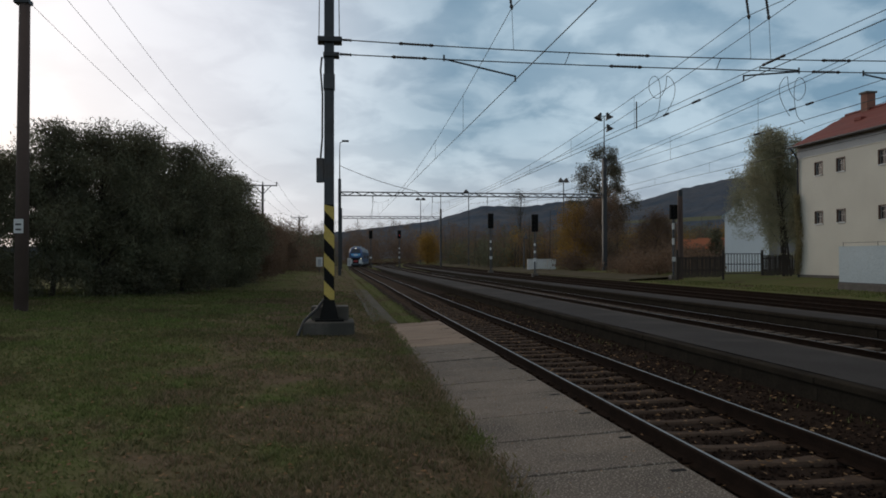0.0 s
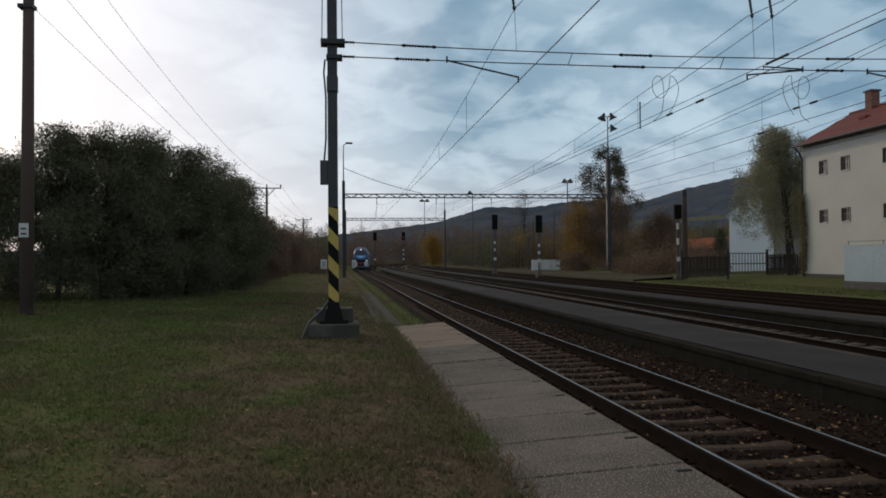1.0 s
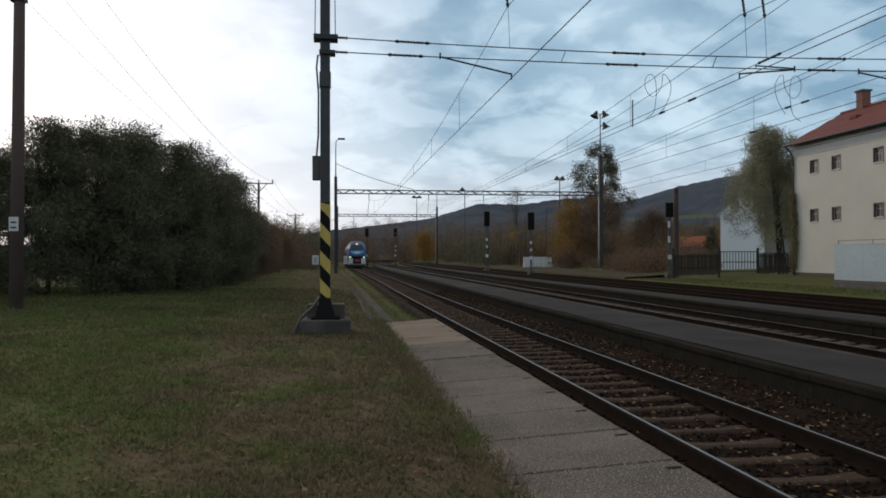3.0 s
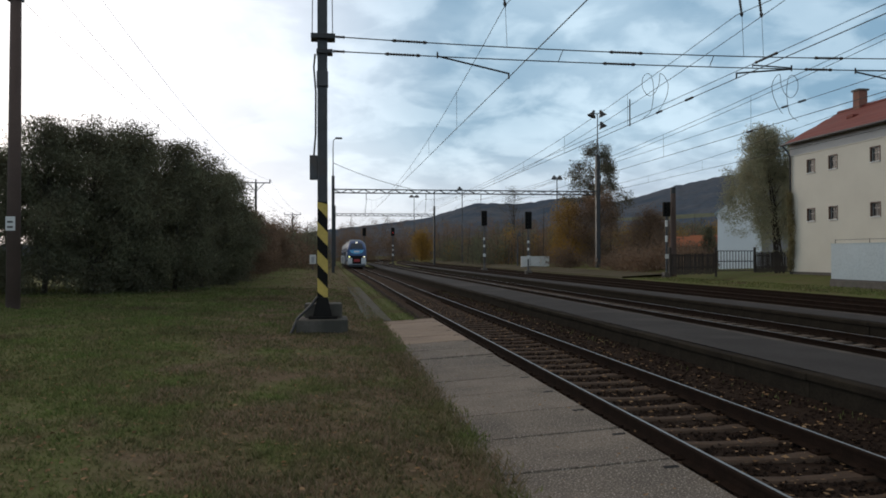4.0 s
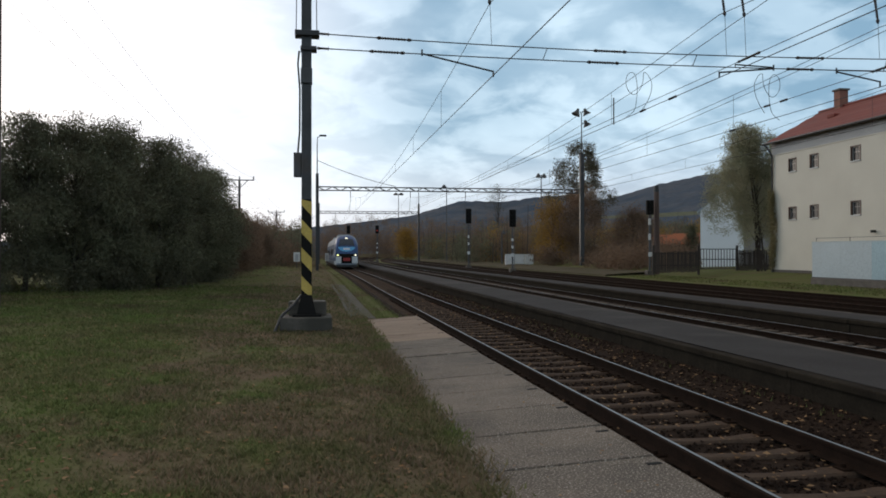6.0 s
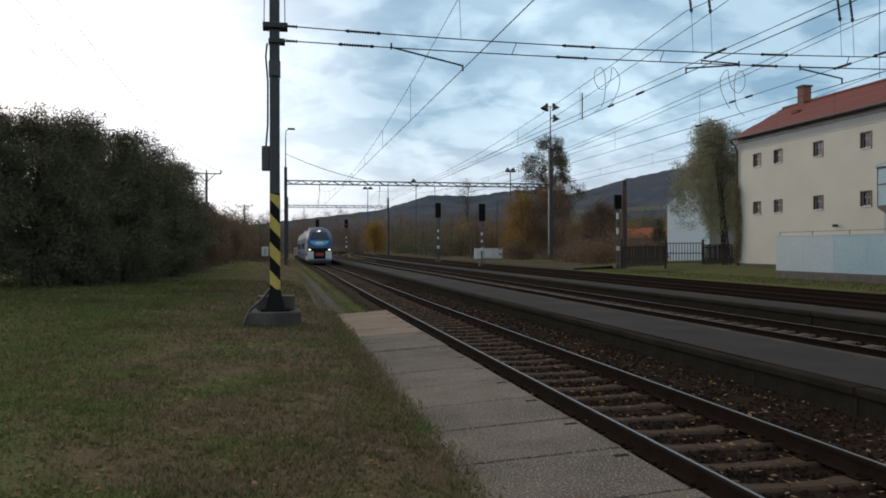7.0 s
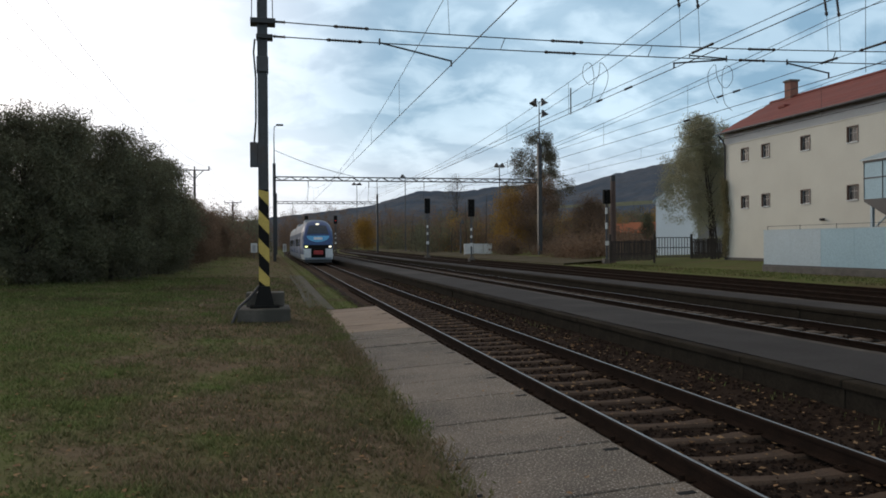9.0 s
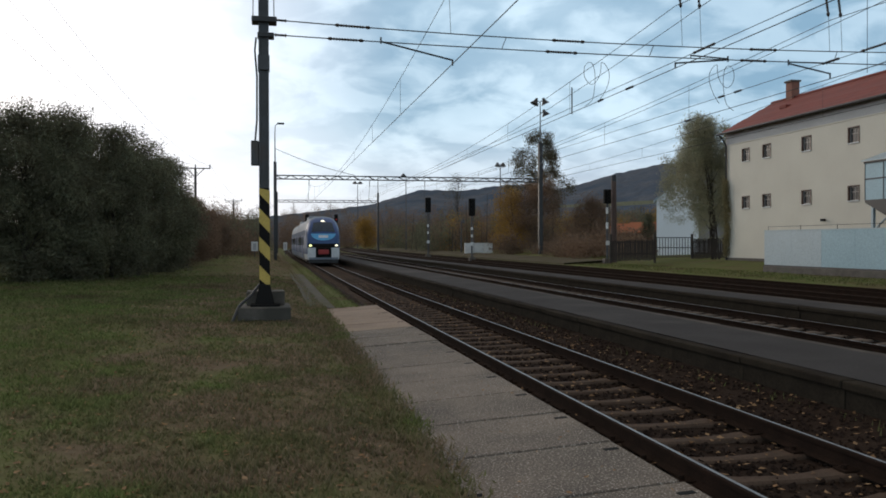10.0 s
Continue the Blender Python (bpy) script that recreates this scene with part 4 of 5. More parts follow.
def make_white_house():
    h = root("white_house", (39.7, 79.0, 0.6), "white rendered house gable behind the trees", "building", rz=-29)
    box("wall", (0, 0, -0.5, 4.2, 14, 5.7), M_PLASTER2, h)
    raw("gable", [(0, 0, 5.7), (4.2, 0, 5.7), (4.2, 0, 9.4), (0, 0.3, 5.7), (4.2, 0.3, 5.7), (4.2, 0.3, 9.4)], [(0, 1, 2), (5, 4, 3), (1, 4, 5, 2), (2, 5, 3, 0)], M_PLASTER2, h)
    e = [(-0.3, 5.5), (4.2, 9.6), (4.2, 9.4), (-0.3, 5.35)]
    raw("roof", [(x, y, z) for y in (-0.2, 14.2) for x, z in e], [(0, 1, 2, 3), (7, 6, 5, 4), (0, 4, 5, 1), (1, 5, 6, 2), (2, 6, 7, 3), (3, 7, 4, 0)], M_TIN2, h)
    k = root("grey_annexe", (39.7, 79.0, 0.6), "dim grey rendered annexe of the white house", "building", rz=-29)
    box("wall", (4.25, 0.5, -0.5, 9.5, 14, 8.2), M_GREYWALL, k)
    l = root("low_white_wall", (0, 105, 0.35), "low white wall far behind the tracks", "wall")
    for a, b in ((25.3, 27.9), (28.0, 29.1)): box("wall_section", (a, 0, -0.5, b, 0.3, 1.4), M_WHITE, l)


make_white_house()


def make_shed(x, y, w, wall, ridge, label):
    """A low outbuilding with a pitched orange roof, its eaves towards the yard."""
    h = root("shed", (x, y, 1.0), label, "shed", "sheds beyond the yard", rz=-22)
    box("wall", (-w / 2, 0, -0.3, w / 2, 3.4, wall), M_SHEDWALL, h)
    for a, b in ((-0.25, 1.7), (3.65, 1.7)):
        q = [(a, wall - 0.12), (b, ridge), (b, ridge - 0.09), (a, wall - 0.21)]
        raw("roof", [(X, Y, Z) for X in (-w / 2 - 0.25, w / 2 + 0.25) for Y, Z in q], [(0, 1, 2, 3), (7, 6, 5, 4), (0, 4, 5, 1), (1, 5, 6, 2), (2, 6, 7, 3), (3, 7, 4, 0)], M_SHEDROOF, h)
    box("shed_window", (-w * 0.3, -0.03, 0.7, -w * 0.3 + 0.7, 0.0, 1.4), M_PANE, h)
    box("shed_door", (w * 0.1, -0.04, -0.2, w * 0.1 + 0.9, 0.0, wall - 0.3), M_FRAME, h)


make_shed(46.0, 100.0, 4.4, 2.2, 3.3, "low shed with orange tiled roof behind the bushes")
make_shed(51.3, 104.0, 4.8, 2.4, 3.6, "wider brick shed with orange tiled roof")


# ---- poles, signals and signs ----
def make_pole():
    p = root("power_pole", (-9.75, 27.2, 0.15), "brown tapered power line pole with small plate", "pole", "power poles")
    bm = bmesh.new()
    add_rod(bm, (0, 0, -0.3), (0.08, 0, 10.6), 0.215, 0.16, 14)
    part("shaft", bm, M_POLE, p, smooth=True)
    box("crossarm", (-1.6, -0.06, 10.15, 2.7, 0.06, 10.27), M_DARKSTEEL, p)
    box("collar", (-0.20, -0.2, 9.72, 0.26, 0.2, 9.84), M_DARKSTEEL, p)
    box("plate", (-0.14, -0.235, 2.48, 0.14, -0.215, 2.92), M_WHITE, p, label="small white plate")
    for z in (2.56, 2.72): box("plate_bar", (-0.09, -0.24, z, 0.08, -0.236, z + 0.06), M_STEEL, p)
    for x in (-0.40, 0.95, 2.25): rod("insulator", (x, 0, 10.27), (x, 0, 10.42), 0.05, M_INSUL, p)


def make_t_pole(x, y, top):
    p = root("power_pole", (x, y, 0.2), "slim pole with a wide crossarm and insulators", "pole", "power poles")
    rod("shaft", (0, 0, -0.3), (0, 0, top), 0.13, M_DARKSTEEL, p, 0.11)
    box("crossarm", (-1.4, -0.06, top, 1.4, 0.06, top + 0.1), M_DARKSTEEL, p)
    for s in (-1.35, 0, 1.35): rod("insulator", (s, 0, top + 0.1), (s, 0, top + 0.42), 0.06, M_DARKSTEEL, p)
    for s in (-1, 1): rod("strut", (0, 0, top - 0.8), (s * 0.8, 0, top), 0.04, M_DARKSTEEL, p, n=6)


make_pole()
make_t_pole(-6.95, 82, 8.8)
make_t_pole(-5.9, 142, 8.7)
WIRES = ((-0.40, 10.55, -1.25, 1.0), (0.95, 10.55, 0.11, 1.35), (2.25, 10.55, 1.43, 1.25))   # offset and height at the near pole, offset at the far one, sag
for dx, dz, ex, dip in WIRES:
    w = wire_mesh("power_line", sag((-9.75 + dx, 27.2, dz), (-6.95 + ex, 82, 9.3), dip), 0.008, M_WIRE)
    tagged(w, "thin bare power line wire between poles", "power line", "power lines")
    w = wire_mesh("power_line", sag((-6.95 + ex, 82, 9.3), (-5.9 + ex, 142, 9.2), 0.7), 0.011, M_WIRE)
    tagged(w, "thin bare power line wire between poles", "power line", "power lines")


def make_signal(x, y, zb, h, head=1.75, lit=False, bands=((0.30, 0.45), (0.50, 0.45))):
    s = root("railway_signal", (x, y, zb), "black light signal with red lamp lit on slim mast" if lit else "black light signal on a slim mast with white bands", "signal", "light signals")
    rod("mast", (0, 0, -0.1), (0, 0, h), 0.085, M_STEEL, s)
    box("foot", (-0.3, -0.3, -0.2, 0.3, 0.3, 0.18), M_CONCRETE, s, 0.03)
    hd = box("signal_head", (-0.24 - head * 0.055, -0.18, h - head, 0.24 + head * 0.055, 0.1, h), M_BLACK, s, 0.06)
    n = 4
    for i in range(n):
        z = h - head + (i + 0.5) * head / n
        rod("hood", (0, -0.38, z), (0, -0.18, z), 0.13, M_BLACK, hd)
        if lit and i == 1: rod("lamp", (0, -0.40, z), (0, -0.385, z), 0.12, M_REDLAMP, hd)
    if bands:
        for k, q in bands:
            rod("white_band", (0, 0, h * k), (0, 0, h * k + q), 0.10, M_WHITE, s)
    box("number_plate", (-0.16, -0.12, h * 0.22, 0.16, -0.09, h * 0.22 + 0.35), M_WHITE, s)
    rod("ladder", (0.25, 0.15, 0), (0.2, 0.12, h - head), 0.025, M_STEEL, s, n=6)


make_signal(18.4, 95, 0.2, 6.95, bands=((0.38, 0.3), (0.50, 0.3)))
make_signal(20.0, 80, 0.15, 6.1, bands=((0.36, 0.26), (0.48, 0.26)))
make_signal(26.6, 61.5, 0.3, 5.75, 1.15, bands=((0.45, 0.5), (0.66, 0.5)))
make_signal(6.7, 150, 0.4, 6.6, 1.5, False, ())
make_signal(12.1, 152, 0.4, 6.7, 1.5, True, bands=((0.36, 0.3), (0.48, 0.3)))
brown_pole = root("plain_pole", (27.05, 61.9, 0.3), "stout reddish brown pole with a dark cap", "pole")
rod("shaft", (0.3, 0, -0.2), (0.3, 0, 6.45), 0.25, M_POLE, brown_pole, 0.2, 12)
rod("cap", (0.3, 0, 6.45), (0.3, 0, 6.95), 0.21, M_DARKSTEEL, brown_pole, 0.19, 12, label="dark steel cap")


def add_dome(bm, x, y, z, r, h):
    """A lamp bell: a shallow hood over a short neck."""
    add_rod(bm, (x, y, z), (x, y, z + h * 0.55), r, r * 0.62, 12)
    add_rod(bm, (x, y, z + h * 0.55), (x, y, z + h), r * 0.62, r * 0.22, 12)
    add_rod(bm, (x, y, z - 0.10), (x, y, z), r * 0.8, r, 12)


def make_lamp_post(x, y, h, arms):
    l = root("lamp_post", (x, y, rise(y)), "tall slim grey lamp post of the yard", "lamp post", "lamp posts")
    rod("post", (0, 0, -0.3), (0, 0, h), 0.12, M_STEEL, l, 0.07)
    for s in arms:
        bm = bmesh.new()
        add_dome(bm, s * 0.55, 0, h - 0.1, abs(s) * 0.55, 0.55)
        add_rod(bm, (0, 0, h + 0.1), (s * 0.55, 0, h + 0.3), 0.04, n=6)
        part("lamp_head", bm, M_STEEL, l)


make_lamp_post(24.9, 150, 14.0, (-0.9,))
make_lamp_post(34.5, 120, 13.4, (-0.8, 0.8))
make_lamp_post(21.2, 200, 16.0, (-1.2, 1.2))
make_lamp_post(26.0, 110, 4.6, (0.5,))


def make_sign(x, y, z, w, h):
    s = root("trackside_sign", (x, y, z), "small white trackside board on a post", "sign", "trackside boards")
    rod("post", (0, 0, -0.3), (0, 0, 1.0), 0.05, M_STEEL, s)
    box("board", (-w / 2, -0.06, 0.5, w / 2, -0.03, 0.5 + h), M_WHITE, s)
    box("board_bar", (-w / 4, -0.075, 0.6, w / 4, -0.063, 0.5 + h * 0.8), M_GATE, s)


make_sign(-1.7, 98, 0.4, 0.75, 1.1)
make_sign(-0.7, 100, 0.0, 0.55, 0.5)
make_sign(2.2, 118, 0.3, 0.5, 1.1)


# ---- vegetation ----
def make_tree(name, x, y, z, h, w, leaf, label, seed, leaves=6000, size=0.13, low=0.25, clumps=70, droop=0.0, trunk=0.16, density=1.0, group="trees", spread=0.42, tilt=None, stems=1):
    rng = np.random.default_rng(seed)
    t = root(name, (x, y, z), label, "tree", group)
    tips = []
    bm = bmesh.new()
    lean = rng.normal(0, 0.25, 2) if tilt is None else tilt
    top = Vector((lean[0], lean[1], h * 0.86))
    mid = Vector((lean[0] * 0.3 + rng.normal(0, 0.12), lean[1] * 0.3, h * 0.42))
    add_rod(bm, (0, 0, -0.2), mid, trunk, trunk * 0.65, 8)
    add_rod(bm, mid, top, trunk * 0.65, trunk * 0.12, 7)
    for k in range(1, stems):
        add_rod(bm, (0.35 * k, 0.1 * k, -0.2), (0.25 * k + lean[0] * 0.2, 0.3 * k, h * 0.45), trunk * 0.6, trunk * 0.4, 7)
        add_rod(bm, (0.25 * k + lean[0] * 0.2, 0.3 * k, h * 0.45), (0.8 * k - 0.6 + lean[0] * 0.6, 0.5 * k, h * 0.78), trunk * 0.4, 0.02, 6)
    for i in range(clumps):
        u = low + (0.98 - low) * rng.random() ** 0.8
        a = rng.uniform(0, 2 * math.pi)
        prof = math.sin(math.pi * min(1.0, (u - low * 0.6) / (1.04 - low * 0.6)) ** 0.75) ** 0.7
        rr = w / 2 * prof * rng.uniform(0.35, 1.1)
        tip = Vector((math.cos(a) * rr + lean[0] * u, math.sin(a) * rr + lean[1] * u, h * u))
        if i < 34:
            hb = max(0.12, u - 0.22 * rng.random() - 0.1) * h * 0.86
            base = mid.lerp(top, (hb - mid.z) / (top.z - mid.z)) if hb > mid.z else Vector((0, 0, 0)).lerp(mid, hb / mid.z)
            if group == "thicket": add_rod(bm, base, tip, trunk * 0.22, 0.012, 5)
            else: rod("limb", base, tip, trunk * 0.22, M_BARK, t, 0.012, 5)
        for k in range(3):
            q = tip + Vector(rng.normal(0, spread * 0.8, 3))
            tips.append(tuple(q))
            if droop:
                for s in range(1, 5): tips.append((q.x + rng.normal(0, 0.06), q.y, max(0.5, q.z - droop * s * rng.uniform(0.5, 1.2))))
    part("trunk", bm, M_BARK, t)
    per = max(1, int(leaves / len(tips)))
    v, f = leaf_cards(tips, per, (spread, spread, spread * 0.8), size, rng)
    o = mesh_np("crown", v, f[:, :3], leaf, t)
    return t


# the dark thicket at the meadow's edge
THICKET = ((-20.5, 33, 5.4, 6), (-17.5, 36, 6.1, 6), (-14.6, 36.5, 6.4, 5.5), (-12.0, 37.0, 7.1, 4.4), (-10.3, 38.0, 7.6, 4.4), (-9.0, 39.5, 7.5, 4.4), (-7.6, 42.5, 7.3, 4.0), (-6.9, 46.5, 6.9, 3.6), (-6.6, 50.5, 6.6, 3.2), (-6.5, 56, 5.3, 4), (-6.5, 62, 5.0, 4), (-6.6, 70, 5.2, 4.5), (-6.7, 80, 5.2, 5), (-6.7, 92, 4.8, 5), (-15, 42, 6.5, 6), (-11.5, 44, 7.2, 5.5), (-11, 52, 6.8, 6), (-9.4, 60, 6.2, 6), (-9.1, 43.6, 7.3, 4.6), (-24, 36, 6.3, 7), (-27.5, 33, 5.5, 7))
for i, (x, y, h, w) in enumerate(THICKET):
    make_tree("thicket_tree", x, y, lawn(x) + rise(y) - 0.1, h, w, M_LEAF_BROWN if y > 60 else M_LEAF_DARK, "brown autumn bush at the end of the thicket" if y > 60 else "dense dark green bushy tree in the thicket", 100 + i, leaves=44000, size=0.07, low=0.02, clumps=70, trunk=0.12, group="thicket", spread=0.34)
make_tree("birch", 33.4, 57.2, 0.65, 10.9, 6.0, M_LEAF_GREEN, "pale green drooping birch beside the building", 7, leaves=80000, size=0.078, low=0.32, clumps=115, droop=0.62, trunk=0.14, spread=0.24, tilt=(-0.9, 0.0), stems=3)
make_tree("tall_tree", 36.6, 108, 0.8, 16.4, 8.0, M_LEAF_GREY, "tall thinly leaved autumn tree", 11, leaves=26000, size=0.12, low=0.36, clumps=62, trunk=0.22, spread=0.42, tilt=(0.2, 0.0), stems=3)
make_tree("yellow_tree", 31.2, 103, 0.6, 8.2, 4.6, M_LEAF_YELLOW, "yellowing bushy tree behind the tracks", 12, leaves=16000, size=0.10, low=0.1, clumps=80, spread=0.5)
make_tree("brown_tree", 34.0, 101, 0.6, 9.6, 6.6, M_LEAF_BROWN, "brown autumn tree beside the gantry", 13, leaves=24000, size=0.10, low=0.06, clumps=90, spread=0.55)
make_tree("brown_tree", 38.5, 94, 0.7, 6.2, 5.5, M_LEAF_BROWN, "brown autumn bush beside the yard", 14, leaves=20000, size=0.10, low=0.05, clumps=80, spread=0.5)
make_tree("conifer", 47.6, 96.5, 0.8, 4.6, 1.6, M_LEAF_DARK, "small dark conifer beside the sheds", 16, leaves=9000, size=0.09, low=0.03, clumps=60, trunk=0.08, spread=0.22)
make_tree("yellow_tree", 22.5, 196, 0.8, 6.5, 4.5, M_LEAF_YELLOW, "yellow autumn tree at the far end of the yard", 17, leaves=9000, size=0.16, low=0.02, clumps=40, spread=0.8)
make_tree("poplar", 40.7, 175, 0.8, 16.0, 5.0, M_LEAF_GREY, "thin bare poplar far behind", 15, leaves=2600, size=0.12, low=0.3, clumps=60, spread=0.5)


def make_vine():
    """A climber hanging down the building's corner."""
    rng = np.random.default_rng(61)
    p = root("climbing_vine", (BX - 0.12, 50.0, BZ), "yellowing climbing vine hanging on the building's corner", "vine")
    stem = [(0.02, 1.05 + 0.1 * math.sin(k), 0.2 + 0.42 * k) for k in range(12)]
    wire_mesh("stem", smooth_line(stem, 3), 0.02, M_BARK, p)
    cs = [(rng.normal(-0.08, 0.05), 1.1 - 0.55 * rng.random() * (1 - abs(z - 2.6) / 3), z) for z in rng.uniform(0.5, 5.4, 170)]
    v, f = leaf_cards(cs, 24, (0.07, 0.13, 0.16), 0.07, rng)
    mesh_np("foliage", v, f[:, :3], M_LEAF_YELLOW2, p)


make_vine()


def make_woods():
    """Belts of autumn wood beyond the yard."""
    rng = np.random.default_rng(5)
    belts = ((M_LEAF_BROWN, "brown autumn woodland behind the station", -70, 90, 230, 270, 5.0, 13.0, 3600), (M_LEAF_DARK, "dark scrub beyond the tracks", 24, 130, 125, 200, 2.5, 6.5, 2600), (M_LEAF_BROWN, "russet scrub along the yard", 27.5, 120, 112, 190, 2.0, 6.5, 3000), (M_LEAF_YELLOW, "yellow autumn bushes along the yard", 27, 110, 108, 200, 1.5, 6.5, 800), (M_LEAF_DARK, "dark scrub at the end of the meadow", -40, -1.0, 110, 200, 3.0, 7.5, 1500), (M_LEAF_BROWN, "brown scrub at the end of the meadow", -30, -2.5, 100, 190, 2.0, 7.0, 1200), (M_LEAF_BROWN, "low brown bushes behind the yard fence", 27.5, 44, 64, 100, 0.5, 2.2, 420))
    for m, label, x0, x1, y0, y1, h0, h1, n in belts:
        cs = []
        for i in range(n // 6):
            x, y = rng.uniform(x0, x1), rng.uniform(y0, y1)
            hh = rng.uniform(h0, h1)
            if y < 226 and -0.5 < x - bend(y) < 23: continue
            if y < 82 and x > 0.47 * y: continue   # the white house's yard lies clear
            for k in range(22):
                u = rng.random()
                r = 2.2 * (1 - u * 0.65) * math.sqrt(rng.random())
                a = rng.uniform(0, 6.28)
                cs.append((x + r * math.cos(a), y + r * math.sin(a), lawn(x) + rise(y) + hh * u))
        v, f = leaf_cards(cs, 26, (0.6, 0.6, 0.55), 0.17, rng)
        f = f[:, :3]
        o = mesh_np("woodland", v, f, m)
        tagged(o, label, "woods", kind="stuff")


make_woods()


def make_trunks():
    """Slender bare stems standing in the autumn woods."""
    rng = np.random.default_rng(77)
    v, f = [], []
    for _ in range(420):
        x, y = rng.uniform(-45, 95), rng.uniform(112, 226)
        if -1.5 < x - bend(y) < 24: continue
        h, z, r = rng.uniform(3.5, 8.5), lawn(x) + rise(y) - 0.2, rng.uniform(0.05, 0.11)
        stems = [((x, y, z), (x + rng.normal(0, 0.3), y, z + h), r)]
        for k in range(5):
            u, a = rng.uniform(0.35, 0.9), rng.uniform(0, 6.283)
            b = Vector(stems[0][0]).lerp(Vector(stems[0][1]), u)
            stems.append((b, b + Vector((math.cos(a) * 0.9, math.sin(a) * 0.9, rng.uniform(0.8, 1.8))) * (1.2 - u), r * 0.4))
        for p, q, w in stems:
            i = len(v)
            for c, s in ((p, 1.0), (q, 0.3)):
                v += [(c[0] + w * s * math.cos(t), c[1] + w * s * math.sin(t), c[2]) for t in (0.3, 2.4, 4.5)]
            f += [(i + a, i + (a + 1) % 3, i + 3 + (a + 1) % 3, i + 3 + a) for a in range(3)]
    o = raw("bare_stems", v, f, M_BARK)
    tagged(o, "slender bare tree stems in the autumn woods", "woods", kind="stuff")


make_trunks()


def make_hills():
    prof = ((-40, 10), (-20, 22), (-6, 30), (0, 50), (4, 62), (7, 72), (9, 88), (10.5, 99), (13.5, 97), (16, 106), (18, 108), (19.5, 97), (21, 103), (24, 125), (27, 140), (31, 150), (36, 160), (45, 150), (60, 90), (80, 20))
    v, f = [], []
    angs = np.arange(-40, 80.01, 0.25)
    for a in angs:
        hgt = np.interp(a, [p[0] for p in prof], [p[1] for p in prof]) + noise.noise(Vector((a * 2.1, 0, 0))) * 2.0 + noise.noise(Vector((a * 9, 3, 0))) * 0.8
        s, c = math.sin(radians(a)), math.cos(radians(a))
        for r, k in ((700, -0.02), (950, 0.12), (1150, 0.42), (1330, 0.78), (1460, 0.97), (1500, 1.0), (1700, 0.5)):
            z = hgt * k + noise.noise(Vector((s * r * 0.012, c * r * 0.012, 0))) * 5 * (k > 0.05) * (k < 0.9)
            v.append((s * r, c * r, z))
    for i in range(len(angs) - 1):
        for j in range(6):
            a = i * 7 + j
            f.append((a, a + 1, a + 8, a + 7))
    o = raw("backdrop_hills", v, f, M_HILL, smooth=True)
    tagged(o, "dark wooded hill ridge on the horizon, distance haze in its colour", "hill", kind="structure")
    v, f = [], []
    for i, a in enumerate(np.linspace(17.5, 31, 30)):
        s, c = math.sin(radians(a)), math.cos(radians(a))
        wv = math.sin((a - 17.5) / 13.5 * math.pi)
        v += [(s * 690, c * 690, 31 + (a - 17) * 0.5 - 3.0 * wv), (s * 720, c * 720, 32 + (a - 17) * 0.5 + 0.8 * wv)]
        if i: f.append((2 * i - 2, 2 * i, 2 * i + 1, 2 * i - 1))
    o = raw("far_field", v, f, M_FIELD)
    tagged(o, "pale green field strip on the hillside", "field", kind="structure")


make_hills()



